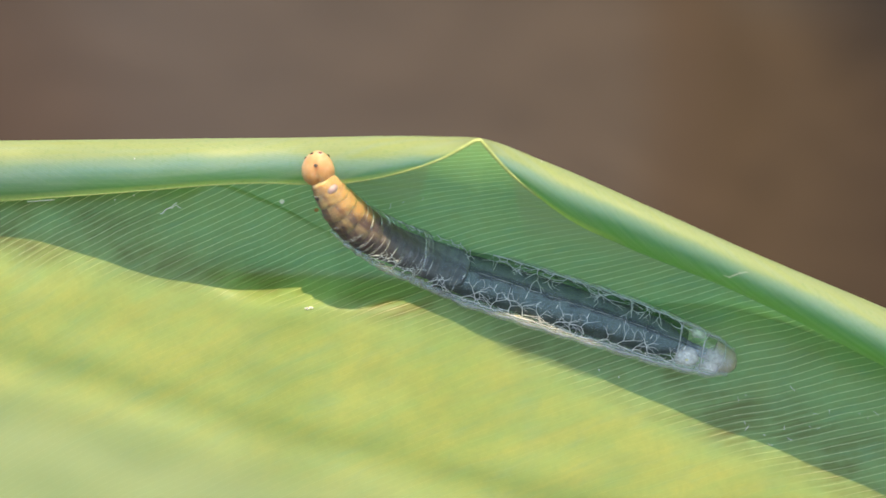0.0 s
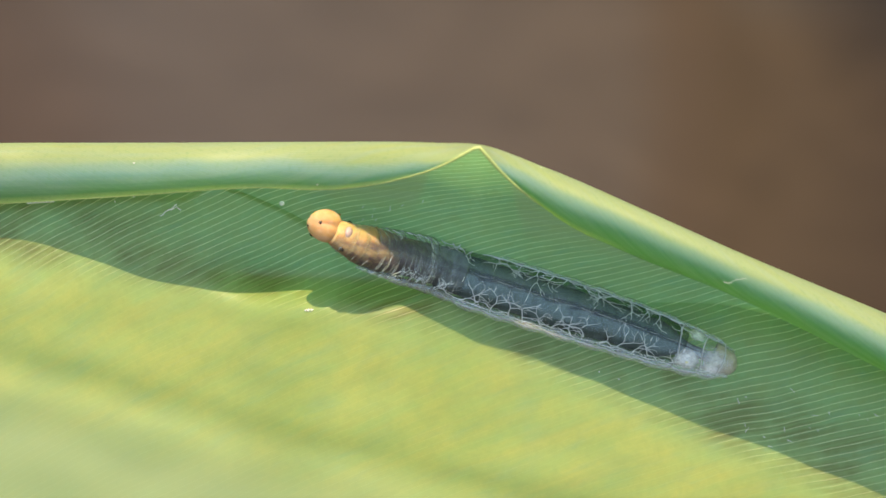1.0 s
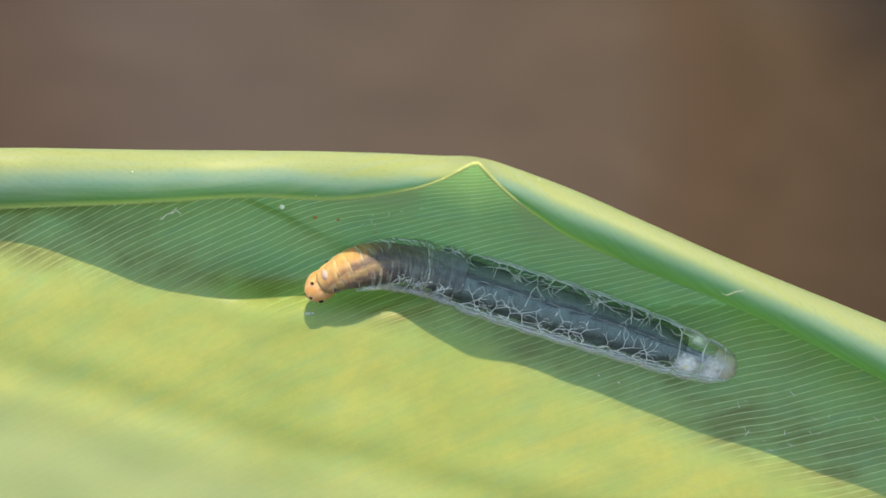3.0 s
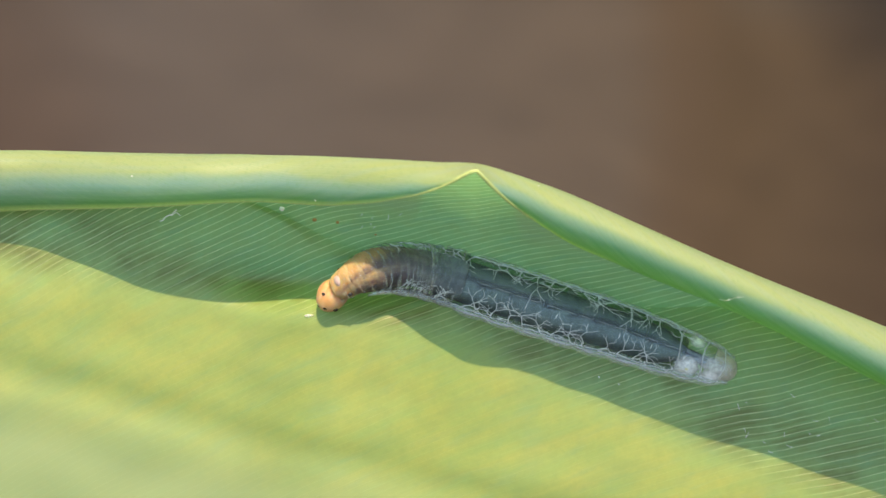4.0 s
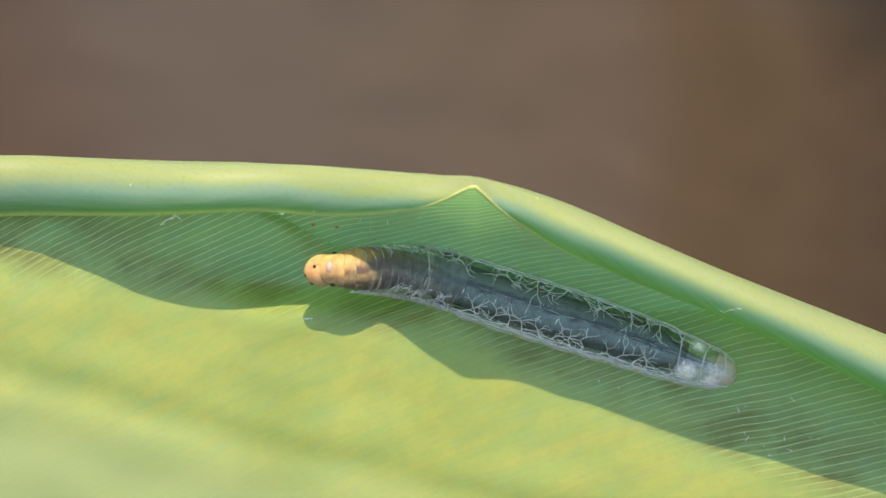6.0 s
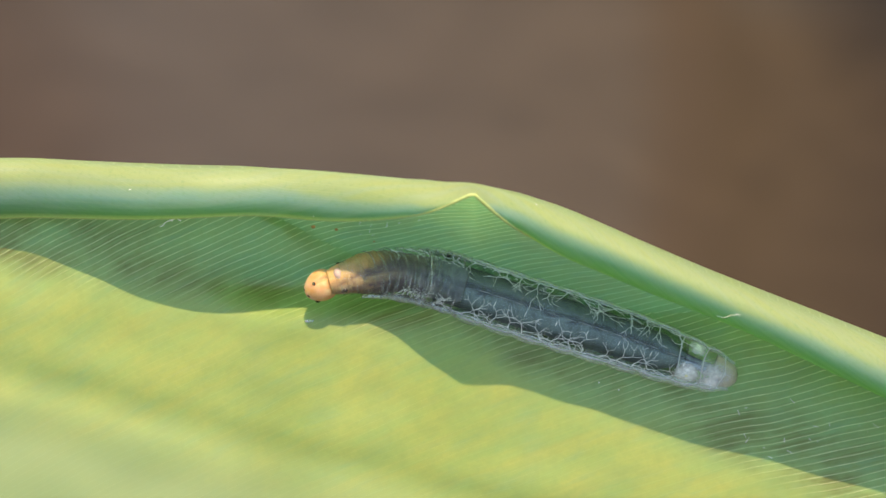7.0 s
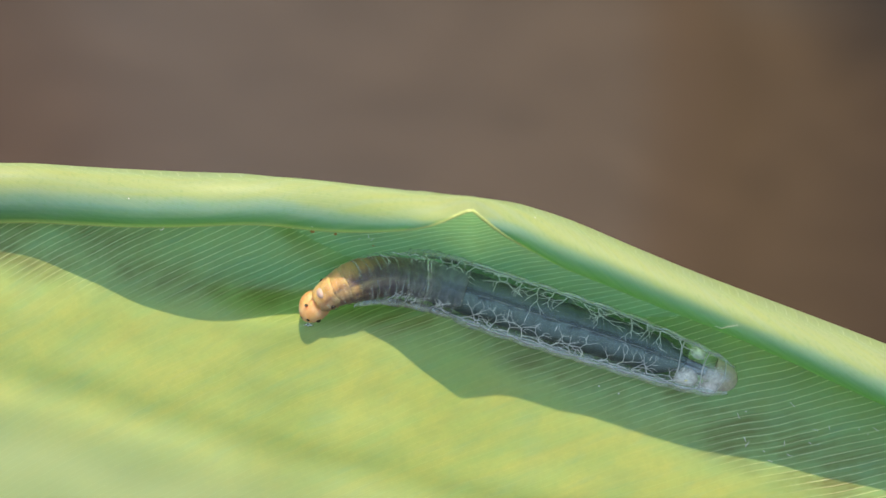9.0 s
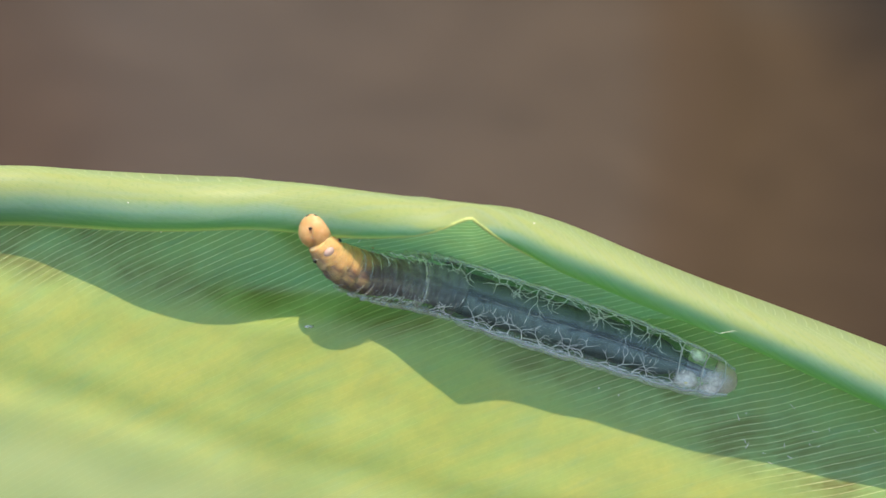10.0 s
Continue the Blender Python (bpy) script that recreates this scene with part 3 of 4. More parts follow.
def make_abdomen():
    xs = np.concatenate([np.arange(772, 1280, 4), np.arange(1280, 1307, 3)])
    bm = bmesh.new()
    tube(bm, [local(x, 29) for x in xs], [girth(x) * MM * (0.965 + 0.035 * pulse(x)) * (0.8 + 0.2 * float(ease(770, 792, x))) for x in xs], 44, flat=0.63)
    for v in bm.verts:
        v.co += Vector((0, 0, 1)) * 0.9 * MM * noise.noise(v.co / (9 * MM))
    skin = part("abdomen", bm, SKIN, caterpillar, "clear wet skin over a grey gut")
    # fluid tinted dark, standing for the body's shade on the leaf beneath
    bm = bmesh.new()
    xs2 = [x for x in xs if 774 < x < 1216]
    tube(bm, [local(x, 28) for x in xs2], [girth(x) * MM * (0.9 + 0.03 * pulse(x)) * (1 - 0.3 * float(ease(1190, 1216, x))) for x in xs2], 32, flat=0.62)
    part("body_cavity", bm, FLUID, skin, "body fluid tinted for the shade beneath the body")
    bm = bmesh.new()
    xs2 = [x for x in xs if 774 < x < 1286]
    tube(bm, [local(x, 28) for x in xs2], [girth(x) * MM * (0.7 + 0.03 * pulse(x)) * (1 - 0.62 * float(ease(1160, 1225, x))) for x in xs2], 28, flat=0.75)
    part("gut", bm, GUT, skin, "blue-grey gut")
    # the back vessel, a broken pale line
    rnd = random.Random(4)
    x = 846.0
    while x < 1190:
        n = rnd.uniform(14, 40)
        bm = bmesh.new()
        tube(bm, [on_skin(x + n * i / 4, rnd.uniform(-0.8, 0.8), 0.95) for i in range(5)], [0.15 * MM, 0.35 * MM, 0.5 * MM, 0.35 * MM, 0.15 * MM], 5)
        part("dorsal_vessel", bm, FOLD, skin)
        x += n + rnd.uniform(1, 6)
    # borders of the segments
    for x in SEGMENTS[1:]:
        bm = bmesh.new()
        span = range(-95, 96, 8)
        tube(bm, [on_skin(x + 2.5 * math.sin(w / 23.0 + x), w, 0.972) for w in span], [(1.3 if x > 1180 else (1.6 if x < 820 else 0.4)) * MM * (0.6 + 0.6 * abs(math.sin(w * 0.05 + x))) for w in span], 5)
        part("segment_border", bm, FOLD if x > 1180 else WRINKLE, skin)
    # a wet glint modelled as a short pale mark on each segment's back
    for x in SEGMENTS[1:9]:
        bm = bmesh.new()
        tube(bm, [on_skin(x + 10 + 0.4 * j, 22 - 3 * j, 0.985) for j in range(5)], [0.2 * MM, 0.5 * MM, 0.6 * MM, 0.5 * MM, 0.2 * MM], 6)
        part("glint_stroke", bm, SILK, skin, "short white stroke for a wet glint")
    # folds of skin along both flanks
    for side in (-1, 1):
        bm = bmesh.new()
        span = np.arange(790, 1296, 4)
        tube(bm, [on_skin(x, side * (97 + 2.5 * math.sin(x / 7.0) + 2 * math.sin(x / 3.1)), 0.95 + 0.06 * pulse(x)) for x in span],
             [(1.2 + 1.2 * pulse(x) * abs(math.sin(x / 11.0))) * MM * float(0.1 + 0.9 * ease(786, 840, x)) * (1 - 0.5 * float(ease(1240, 1296, x))) for x in span], 10)
        part("flank_fold", bm, FOLD, skin, "milky scalloped fold")
        bm = bmesh.new()
        tube(bm, [on_skin(x, side * 88, (0.9 if side > 0 else 0.94) + 0.04 * pulse(x)) for x in span], [(9.5 + 2 * pulse(x)) * (1.0 if side > 0 else 0.5) * MM * float(0.15 + 0.85 * ease(786, 840, x)) * (1 - 0.5 * float(ease(1240, 1296, x))) for x in span], 12)
        part("flank_skirt", bm, SKIRT, skin, "cloudy clear flank")
        for x in SEGMENTS[3:7]:
            bm = bmesh.new()
            a, b = on_skin(x + 26, side * 118, 0.9), on_skin(x + 26, side * 132, 1.16)
            tube(bm, [a.lerp(b, k / 5) for k in range(6)], [9 * MM, 8.5 * MM, 7.5 * MM, 7 * MM, 6 * MM, 3 * MM], 10)
            part("proleg", bm, FOLD, skin)
    return skin


abdomen = make_abdomen()


def knob(name, parent, material, place, size, label=""):
    """A small rounded lump."""
    bm = bmesh.new()
    bmesh.ops.create_icosphere(bm, subdivisions=3, radius=MM)
    for v in bm.verts:
        v.co = place + Vector((v.co.x * size[0], v.co.y * size[1], v.co.z * size[2]))
    return part(name, bm, material, parent, label)


def branch(bm, rnd, put, x, w, go, n, r, k, depth=0):
    """One air tube under the skin that forks again and again like a small tree."""
    bend = rnd.uniform(-0.22, 0.22)
    pts = [put(x, w, k)]
    for i in range(4):
        go += bend
        x += n / 4 * math.cos(go)
        w += n / 4 * 1.1 * math.sin(go)
        pts.append(put(x, w, k))
    tube(bm, pts, [r * (1 - 0.07 * i) * MM for i in range(5)], 5)
    if depth < 3:
        lean = rnd.uniform(-0.15, 0.15)
        for side in (-1, 1):
            if depth < 2 or rnd.random() < 0.6:
                branch(bm, rnd, put, x, w, go + lean + side * rnd.uniform(0.35, 0.75), n * rnd.uniform(0.68, 1.0), r * 0.74, k, depth + 1)


def tuft(bm, rnd, put, x, side, k=0.95, size=1.0):
    """A tuft of air tubes at one breathing hole: a main tree and weaker ones beside it."""
    inward = -side * math.pi / 2
    w = side * rnd.uniform(60, 74)
    branch(bm, rnd, put, x, w, inward + rnd.uniform(-0.5, 0.5), 19 * size, 0.95, k)
    for turn in (rnd.choice((-1.2, 1.2)),):
        branch(bm, rnd, put, x, w, inward + turn + rnd.uniform(-0.3, 0.3), rnd.uniform(10, 15) * size, 0.7, k, 1)
    branch(bm, rnd, put, x + rnd.uniform(-5, 5), w, -inward + rnd.uniform(-0.8, 0.8), 9 * size, 0.7, k, 2)


def make_tracheae():
    rnd = random.Random(11)
    for a, b in zip(SEGMENTS[1:], SEGMENTS[2:9]):
        for side in (-1, 1):
            for mid, size in ((0.28, 1.0), (0.78, 0.8)):
                bm = bmesh.new()
                tuft(bm, rnd, on_skin, a + (b - a) * mid + rnd.uniform(-4, 4), side, 0.95, size)
                part("trachea", bm, TRACHEA, abdomen, "white branching air tubes")
            # the trunk that joins the tufts
            bm = bmesh.new()
            tube(bm, [on_skin(a + (b - a) * j / 8, side * (74 + 3 * math.sin(j)), 0.95) for j in range(9)], [0.5 * MM] * 9, 5)
            part("air_trunk", bm, TRACHEA, abdomen)
    # pale fat and the last star-shaped tufts in the tail
    for side, x, w, size, much in ((1, 1220, 42, 32, 1.3), (-1, 1226, 50, 24, 1.1), (1, 1262, 62, 28, 1.1), (1, 1264, 20, 44, 0.6)):
        bm = bmesh.new()
        reach = size * 1.1
        grid = [[on_skin(x + u * reach, side * (w + v * reach), 0.92) for v in np.linspace(-1, 1, 9)] for u in np.linspace(-1, 1, 9)]
        sheet_mesh(bm, grid, [[(0, 0)] * 9] * 9)
        part("fat_body", bm, cloud_material("milky_fat", (0.9, 0.88, 0.84), on_skin(x, side * w, 0.92), size * MM, much), abdomen, "white cloudy patch under the tail skin")
    for side, x, w in ((1, 1220, 44), (1, 1262, 62)):
        bm = bmesh.new()
        for i in range(9):
            branch(bm, rnd, on_skin, x, side * w, 2 * math.pi * (i + rnd.uniform(-0.3, 0.3)) / 9, rnd.uniform(8, 14), 0.6, 0.94, 2)
        part("trachea", bm, TRACHEA, abdomen, "white star-shaped air tubes")
    knob("yolk_spot", abdomen, YOLK, on_skin(1221, 46, 0.93), (3.0, 2.4, 1.6), "tiny yellow spot")
    bm = bmesh.new()
    span = np.arange(1262, 1305, 3)
    tube(bm, [local(x, 28) for x in span], [girth(x) * MM * 0.86 for x in span], 20, flat=0.66)
    part("anal_plate", bm, skin_material("tail_plate", (0.66, 0.55, 0.43), 0.55), abdomen, "dull brownish tail plate")


make_tracheae()

RINGS = 13


def along(i, stops):
    """A colour part of the way along the fore-body, from the abdomen to the head."""
    k = i / (RINGS - 1) * (len(stops) - 1)
    j = min(int(k), len(stops) - 2)
    return tuple(p + (q - p) * (k - j) for p, q in zip(stops[j], stops[j + 1]))


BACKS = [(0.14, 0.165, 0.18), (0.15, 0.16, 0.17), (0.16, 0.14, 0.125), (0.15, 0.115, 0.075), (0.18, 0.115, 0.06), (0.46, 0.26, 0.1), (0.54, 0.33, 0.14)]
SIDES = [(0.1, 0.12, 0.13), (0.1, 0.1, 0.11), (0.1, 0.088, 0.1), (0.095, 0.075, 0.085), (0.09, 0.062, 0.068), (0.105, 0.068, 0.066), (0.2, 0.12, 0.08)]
CLOUDS = [(0.19, 0.22, 0.24), (0.22, 0.23, 0.24), (0.25, 0.23, 0.23), (0.23, 0.19, 0.16), (0.25, 0.18, 0.12), (0.56, 0.4, 0.17), (0.6, 0.44, 0.22)]
WIDTH = glide([-2, 0, 4, 8, 10, 12, 14], [50.5, 50.5, 49, 44.5, 39, 29.5, 25])


def make_ring(i):
    r = WIDTH(i) * MM
    thick = 0.77 + 0.15 * min(1, i / 6)
    half = (24 if i < 10 else 22) * MM
    us = np.linspace(-1, 1, 15)

    def wide(u):
        return WIDTH(i + 1.2 * float(u)) * MM
    deep = 0.72 + 0.22 * float(ease(4, 10, i))
    bm = bmesh.new()
    tube(bm, [Vector((u * half, 0, 0)) for u in us], [wide(u) * (1 - 0.2 * abs(u) ** 2.6) for u in us], 36, flat=thick)
    for v in bm.verts:
        v.co += v.co.normalized() * 1.6 * MM * noise.noise(Vector((v.co.x / 5, v.co.y / 14, v.co.z / 14)) / MM + Vector((i * 3.0, 0, 0)))
    ring = part("body_ring", bm, THIN_SKIN, caterpillar, "clear skin ring of the fore-body" if i < 6 else "orange ring behind the head")
    bm = bmesh.new()
    tube(bm, [Vector((u * half, 0, 0.02 * r)) for u in us], [wide(u) * deep * (1 - 0.13 * abs(u) ** 2.6) for u in us], 28, flat=thick - 0.02)
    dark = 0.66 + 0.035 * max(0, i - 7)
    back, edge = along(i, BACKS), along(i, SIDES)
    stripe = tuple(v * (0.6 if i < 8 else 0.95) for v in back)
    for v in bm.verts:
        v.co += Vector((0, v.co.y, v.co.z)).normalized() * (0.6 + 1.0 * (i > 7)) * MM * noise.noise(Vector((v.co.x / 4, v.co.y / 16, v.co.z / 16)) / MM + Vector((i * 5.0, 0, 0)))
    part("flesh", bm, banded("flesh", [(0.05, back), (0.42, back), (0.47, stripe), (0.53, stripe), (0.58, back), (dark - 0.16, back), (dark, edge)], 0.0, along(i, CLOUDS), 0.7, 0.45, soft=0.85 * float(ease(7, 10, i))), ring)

    def put(x, w, k):
        return Vector((x * MM, r * k * math.sin(radians(w)), thick * r * k * math.cos(radians(w))))
    rnd = random.Random(30 + i)
    lean = 48 * min(1, i / 7)       # the fore-body is rolled on its side towards the head
    if i < 8:
        for side in (-1, 1):
            bm = bmesh.new()
            branch(bm, rnd, lambda x, w, k: put(x, lean + w, k), rnd.uniform(-6, 6), side * rnd.uniform(66, 76), -side * math.pi / 2 + rnd.uniform(-0.4, 0.4), 12, 0.95, 0.95, 0 if i % 2 else 1)
            if side > 0 and i > 0:
                branch(bm, rnd, lambda x, w, k: put(x, lean + w, k), rnd.uniform(-12, 12), rnd.uniform(56, 80), -math.pi / 2 + rnd.uniform(-0.6, 0.6), 11, 0.9, 0.95, 1)
            part("trachea", bm, TRACHEA, ring)
    if i == 3:
        for shift, r1 in ((-3.0, 1.2), (0.0, 2.0), (3.2, 1.1)):
            bm = bmesh.new()
            span = range(-100, 101, 8)
            tube(bm, [put(shift + 1.5 * math.sin(w / 20 + i + shift), lean + w, 0.965) for w in span], [r1 * MM * (0.45 + 0.55 * abs(math.sin(w * 0.04 + i + shift))) for w in span], 6)
            part("segment_border", bm, WRINKLE, ring)
    # fine creases round the flanks
    for j in range(5 if 2 < i < 10 else 1):
        bm = bmesh.new()
        x0, w0, w1 = rnd.uniform(-12, 12), rnd.uniform(0, 40), rnd.uniform(75, 100)
        for side in ((1,) if j < 3 else (-1,)):
            tube(bm, [put(x0 + 1.5 * math.sin(u * 5 + j), lean + side * (w0 + (w1 - w0) * u), 0.965) for u in np.linspace(0, 1, 9)], [0.85 * MM * math.sin(math.pi * (0.1 + 0.8 * u)) for u in np.linspace(0, 1, 9)], 5)
        part("crease", bm, WRINKLE, ring)
    for side in (-1, 1) if i < 4 else ((1,) if i < 10 else ()):
        bm = bmesh.new()
        tube(bm, [put(x, (0.4 if i < 4 else 0.85) * lean + side * (94 + 3 * math.sin(x / 4 + i)), 0.97) for x in range(-22, 23, 2)], [(4.2 + 3.6 * abs(math.cos(x / 9 + i))) * MM * (1 - 0.4 * float(ease(4, 9, i))) for x in range(-22, 23, 2)], 10)
        part("flank_skirt", bm, SKIRT, ring, "scalloped flank fold")
    if i == RINGS - 1:
        for side in (-1, 1):
            knob("neck_spot", ring, DARK, put(0, side * 77, 0.93), (4.4, 3.8, 4.0))
        knob("neck_plate", ring, COLLAR, put(4, 0, 0.76), (8, 11, 7.4), "shiny lilac-grey collar plate")
    return ring


rings = [make_ring(i) for i in range(RINGS)]


def make_head():
    r = 28.5 * MM
    bm = bmesh.new()
    bmesh.ops.create_uvsphere(bm, u_segments=40, v_segments=26, radius=r)
    for v in bm.verts:
        d = v.co / r
        # two lobes with a shallow cleft, and a narrower mouth
        cleft = math.exp(-(d.y / 0.16) ** 2) * max(0, d.z + 0.3) * max(0, 0.9 - d.x)
        k = 1 - 0.11 * cleft
        v.co = Vector((d.x * 1.07, d.y * (0.99 - 0.15 * d.x), d.z * (0.84 - 0.07 * d.x))) * r * k * (1 + 0.012 * noise.noise(d * 3.0))
    head = part("head", bm, HEAD, caterpillar, "shiny pale orange head capsule")

    def at(x, y, z, k=1.0):
        return Vector((x, y, z)).normalized() * r * k
    knob("front_spot", head, DARK, at(0.42, 0.0, 0.9, 0.84), (2.8, 3.4, 3.0), "small dark spot on the brow")
    for side in (-1, 1):
        knob("eye", head, DARK, at(0.7, side * 0.72, -0.3, 0.88), (5.0, 5.0, 5.0), "dark eye spots")
        knob("mandible", head, DARK, at(0.95, side * 0.2, 0.12, 0.9), (4.5, 6.0, 5.0), "dark jaw")
    return head


head = make_head()


# ---- small marks on the leaf ----
def strand(name, parent, places, r, label=""):
    bm = bmesh.new()
    tube(bm, places, [r * MM] * len(places), 5)
    return part(name, bm, SILK, parent, label)


def sheet_spot(x, y, lift=1.5):
    return spot(x, y, floor_h(x, y) + lift)


knob("egg_shell", blade, SILK, sheet_spot(499, 357, 2), (4.5, 4.2, 3.5), "tiny white speck")
strand("fibre", curl, [on_curl(1281 + 5.2 * i, y, 3) for i, y in enumerate((488, 490, 491, 489, 486, 484, 483, 482, 482))], 0.33, "curled white fibre")
for x, y in ((238, 281), (958, 286), (563, 318)):
    knob("speck", curl, SILK, on_curl(x, y, 0.8), (1.3, 1.0, 0.8))
rnd = random.Random(8)
strand("fibre", blade, [sheet_spot(283 + 5 * i, 379 - 3.2 * i + 2 * math.sin(i * 2), 3) for i in range(7)], 1.0, "short pale fibre")
strand("fibre", blade, [sheet_spot(300 + 4 * i, 366 + 3 * math.sin(i * 1.6), 3) for i in range(6)], 0.9, "short pale fibre")
strand("fibre", blade, [sheet_spot(48 + 6 * i, 357 - 0.4 * i, 3) for i in range(9)], 1.3, "short pale fibre")
knob("silk_wisp", blade, WRINKLE, sheet_spot(548, 546, 1), (10, 3, 2), "pale wisp of silk")
for i in range(16):
    x, y = rnd.uniform(1300, 1560), rnd.uniform(670, 790)
    a = rnd.uniform(0, 3.1)
    n = rnd.uniform(1, 6)
    strand("silk_fleck", blade, [sheet_spot(x + n * j * math.cos(a), y + n * j * math.sin(a)) for j in range(3)], 0.45)
for x, y in ((237, 346), (203, 354), (345, 330), (734, 376), (740, 368), (747, 362), (1060, 655), (1095, 668)):
    knob("speck", blade, SILK, sheet_spot(x, y), (1.3, 1.3, 1.0))


def on_wall(x, y, lift=1.0):
    """A place on the inner side of the curl that is seen at plan x, y."""
    prof = curl_profile(x)[0][:40]
    i = min(range(len(prof)), key=lambda j: abs(prof[j][0] - y))
    return spot(x, y, prof[i][1] + lift)


RUST = plain("rust", (0.4, 0.22, 0.05), 0.6)
for x, y, size in ((560, 372, 4.0), (601, 376, 3.2), (668, 398, 2.4)):
    knob("rust_spot", curl, RUST, on_wall(x, y, 0.6), (size, size * 0.8, 0.8), "tiny rusty leaf spot")
for i in range(9):
    x, y, a = rnd.uniform(640, 760), rnd.uniform(345, 400), rnd.uniform(0.6, 1.6)
    strand("silk_fleck", curl, [on_wall(x + 3 * j * math.cos(a), y - 3 * j * math.sin(a), 1.2) for j in range(3)], 0.35)


# ---- what moves ----
HEADS_A = [0, 563, 299, 0.1, 568, 311, 0.2, 574, 323, 0.3, 572, 414, 0.4, 566, 526, 0.5, 575, 529, 0.6, 568, 520, 0.7, 570, 411,
           0.8, 565, 310, 0.9, 577, 321, 1.0, 574, 399, 1.1, 568, 529, 1.2, 576, 527, 1.3, 574, 484, 1.4, 568, 350, 1.5, 571, 326,
           1.6, 568, 474, 1.7, 562, 523, 1.8, 576, 525, 1.9, 577, 510]
HEADS_B = [2.0, 569, 374, 2.1, 561, 331, 2.2, 574, 464, 2.3, 550, 530, 2.4, 573, 527, 2.5, 575, 452, 2.6, 565, 332, 2.7, 581, 341,
           2.95, 566, 530, 3.22, 572, 345, 3.45, 568, 531, 3.68, 572, 352, 3.8, 571, 454, 3.9, 562, 532, 4.0, 587, 524, 4.1, 572, 538,
           4.2, 572, 463, 4.3, 565, 350, 4.4, 576, 363, 4.5, 573, 363]
HEADS_C = [4.6, 572, 468, 4.7, 558, 533, 4.8, 568, 429, 4.9, 568, 358, 5.0, 568, 499, 5.1, 567, 531, 5.2, 574, 390, 5.3, 572, 383,
           5.4, 568, 545, 5.5, 567, 539, 5.6, 577, 542, 5.7, 568, 460, 5.86, 566, 378, 6.1, 570, 542, 6.34, 566, 382, 6.58, 570, 543,
           6.8, 565, 387, 6.9, 568, 543, 7.0, 568, 506, 7.1, 562, 387, 7.2, 572, 436]
HEADS_D = [7.3, 568, 543, 7.4, 568, 478, 7.5, 548, 390, 7.6, 572, 475, 7.7, 558, 543, 7.8, 568, 460, 7.9, 554, 382, 8.0, 568, 528,
           8.1, 568, 533, 8.2, 568, 410, 8.3, 554, 401, 8.4, 572, 491, 8.5, 558, 543, 8.6, 586, 540, 8.7, 572, 479, 8.8, 565, 390]
HEADS_E = [8.9, 572, 484, 9.0, 556, 543, 9.1, 577, 488, 9.2, 559, 396, 9.3, 572, 447, 9.4, 583, 543, 9.5, 576, 506, 9.6, 559, 405,
           9.7, 574, 451, 9.8, 577, 547, 9.9, 577, 515, 10.0, 557, 408]


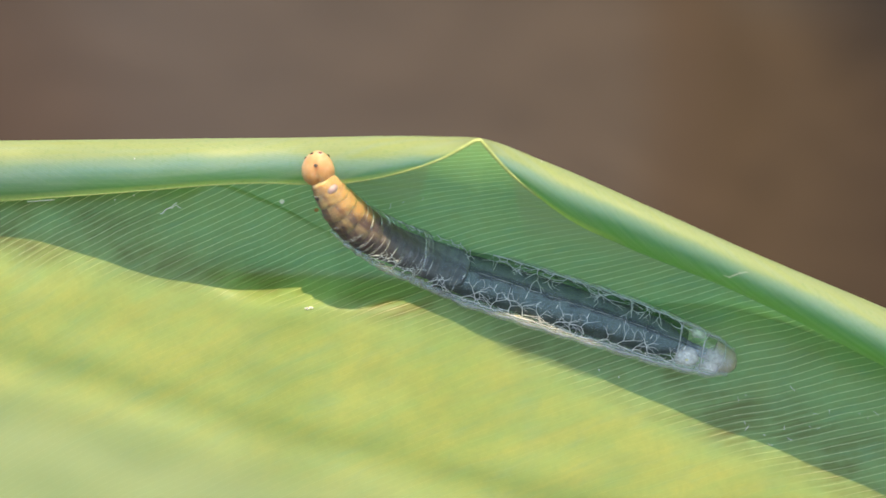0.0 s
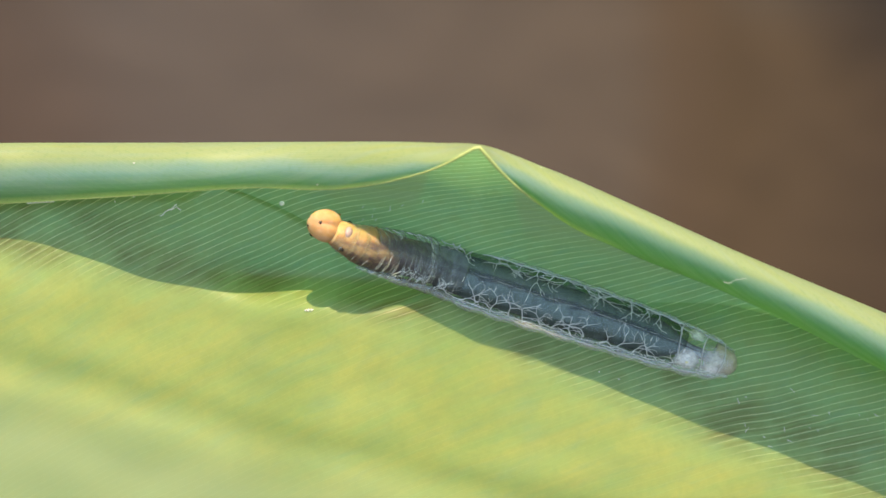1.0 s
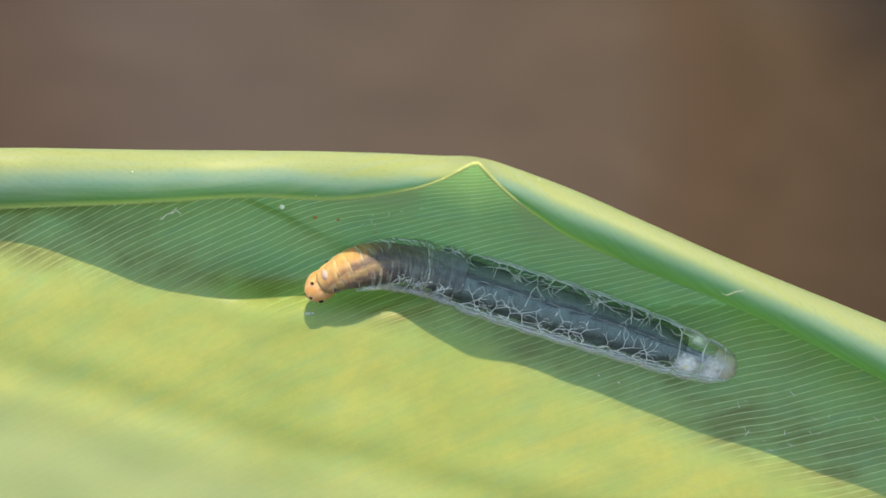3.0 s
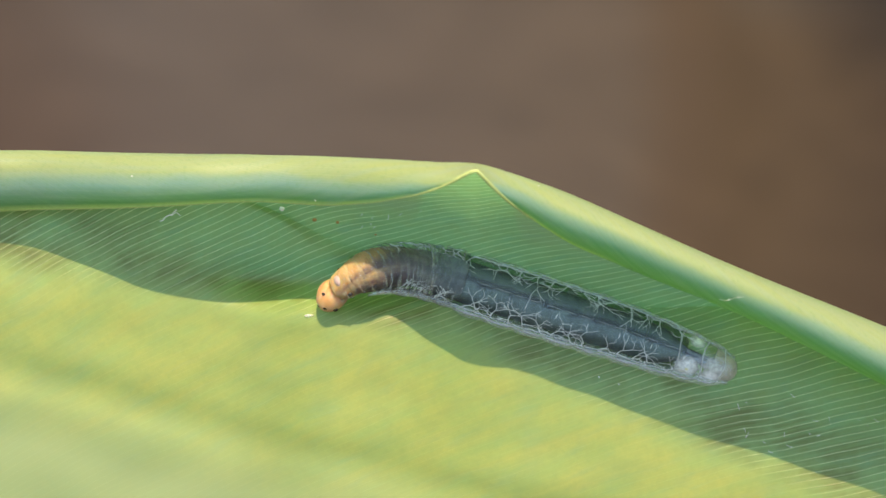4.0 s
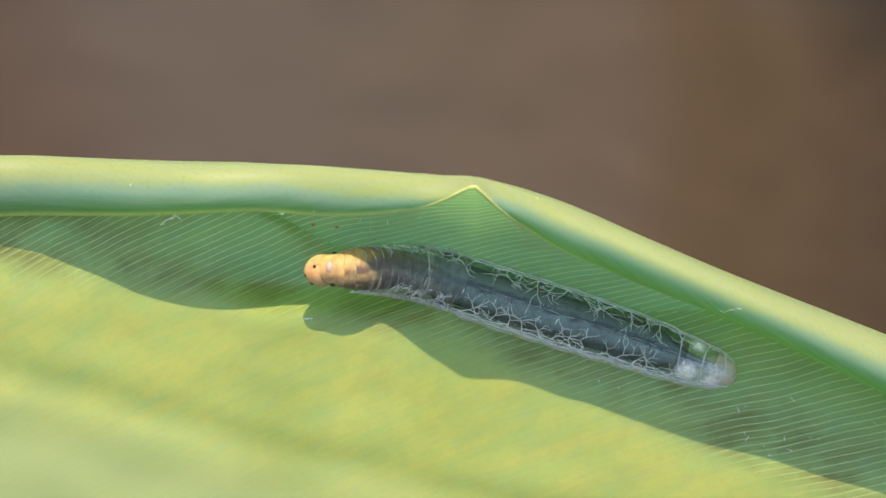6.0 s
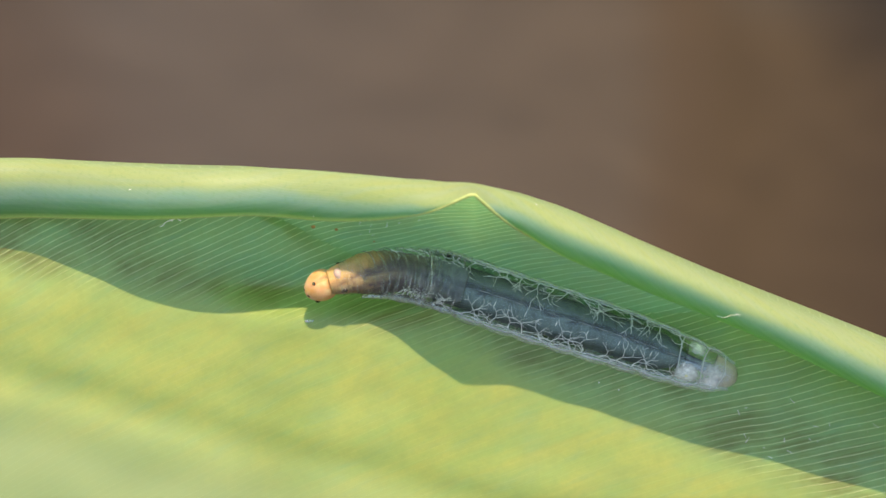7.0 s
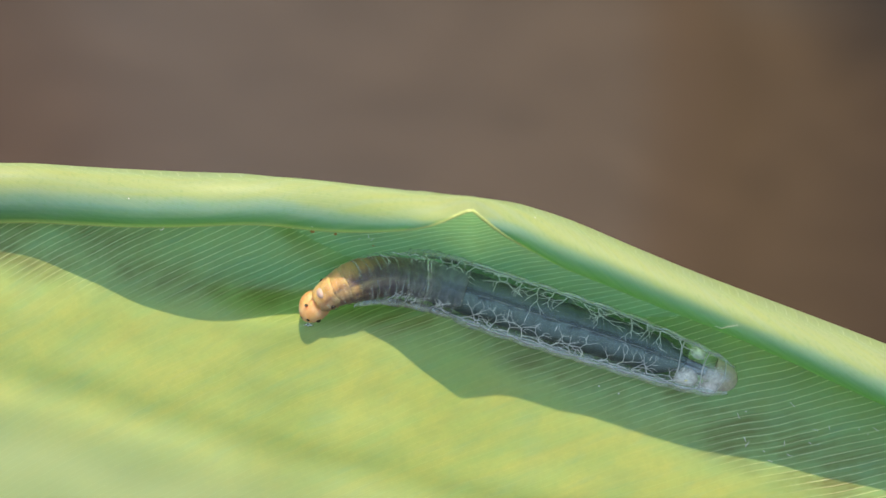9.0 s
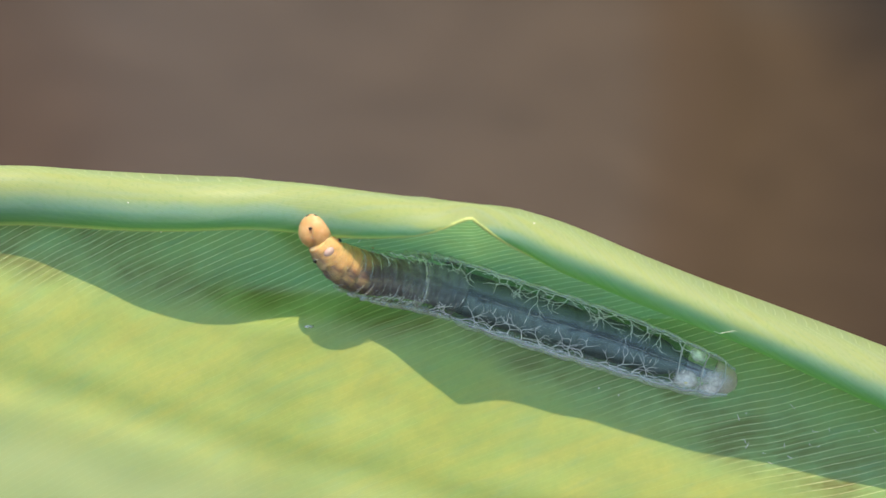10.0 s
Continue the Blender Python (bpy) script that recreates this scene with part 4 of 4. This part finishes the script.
def spine(t, hx, hy):
    """The bent fore-body at t: n places with their directions, in the body's own space, the last for the head."""
    inv = body_at(t).inverted()
    rel = hy - 3.75 * t
    up = 1 - float(ease(330 + 4.25 * t, 450, rel))
    down = float(ease(440, 520, rel))
    h = 122 + (86 - 1.2 * t) * up - 38 * down
    aim = radians(58 * up - 52 * down + 8)
    H = inv @ spot(hx, hy, h)
    lift = 0.12 * up - 0.2 * down
    T = (inv.to_3x3() @ Vector((-math.cos(aim), math.sin(aim), lift))).normalized()
    B = local(800, 39)
    T0 = (local(780, 39) - local(820, 39)).normalized()
    gap = (H - B).length
    P = [B, B + T0 * gap * 0.42 + Vector((0, 0, 30 * MM)) * up, H - T * gap * 0.36 + Vector((0, 0, 58 * MM)) * down, H]
    dense = [Vector(p) for p in bez([tuple(p) for p in P], 60)]
    cum = [0.0]
    for a, b in zip(dense, dense[1:]):
        cum.append(cum[-1] + (b - a).length)
    out = []
    stop = cum[-1] - 40 * MM
    for i in range(RINGS + 1):
        want = stop * i / (RINGS - 1) if i < RINGS else cum[-1]
        j = min(max(int(np.searchsorted(cum, want)), 1), 59)
        k = (want - cum[j - 1]) / (cum[j] - cum[j - 1])
        out.append((dense[j - 1].lerp(dense[j], k), (dense[j] - dense[j - 1]).normalized()))
    return out, -4 * up - 46 * down, 40 * down + 110 * up * (1 - up) - 18 * up * up, 24 * (1 - 0.9 * up), 12 - 32 * up


def facing(place, ahead, roll=0.0):
    """A pose at place whose x looks ahead and whose z is the back."""
    side = Vector((0, 0, 1)).cross(ahead).normalized()
    back_up = ahead.cross(side)
    return Matrix.Translation(place) @ Matrix((ahead, side, back_up)).transposed().to_4x4() @ Matrix.Rotation(radians(roll), 4, "X")


def motions():
    whole = [0.0, 2.0, 4.0, 6.0, 8.0, 10.0]
    walk(leaf, [(t, SHEET @ Matrix.Translation((0, -3.2 * t * MM, 0))) for t in whole])
    m = Matrix.Translation(HINGE) @ Matrix.Rotation(radians(TILT), 4, "Z")
    walk(curl, [(t, m @ Matrix.Translation((-0.8 * t * MM, 0, 0)) @ Matrix.Rotation(0.0322 * t, 4, "X") @ m.inverted()) for t in whole])
    walk(caterpillar, [(t, SHEET @ body_at(t)) for t in whole])
    heads = HEADS_A + HEADS_B + HEADS_C + HEADS_D + HEADS_E
    rows = [[] for _ in range(RINGS + 1)]
    for i in range(0, len(heads), 3):
        t, hx, hy = heads[i:i + 3]
        line, nod, yaw, roll, tip = spine(t, hx, hy)
        for k, (place, ahead) in enumerate(line):
            m = facing(place, ahead, 48 * min(1, k / 7) + (roll - 48) * max(0.0, (k - 5) / (RINGS - 6)) ** 2.5 if k < RINGS else tip)
            rows[k].append((t, m if k < RINGS else m @ Matrix.Rotation(radians(yaw), 4, "Z") @ Matrix.Rotation(radians(nod), 4, "Y")))
    for ring, r in zip(rings, rows):
        walk(ring, r)
    walk(head, rows[-1])


motions()
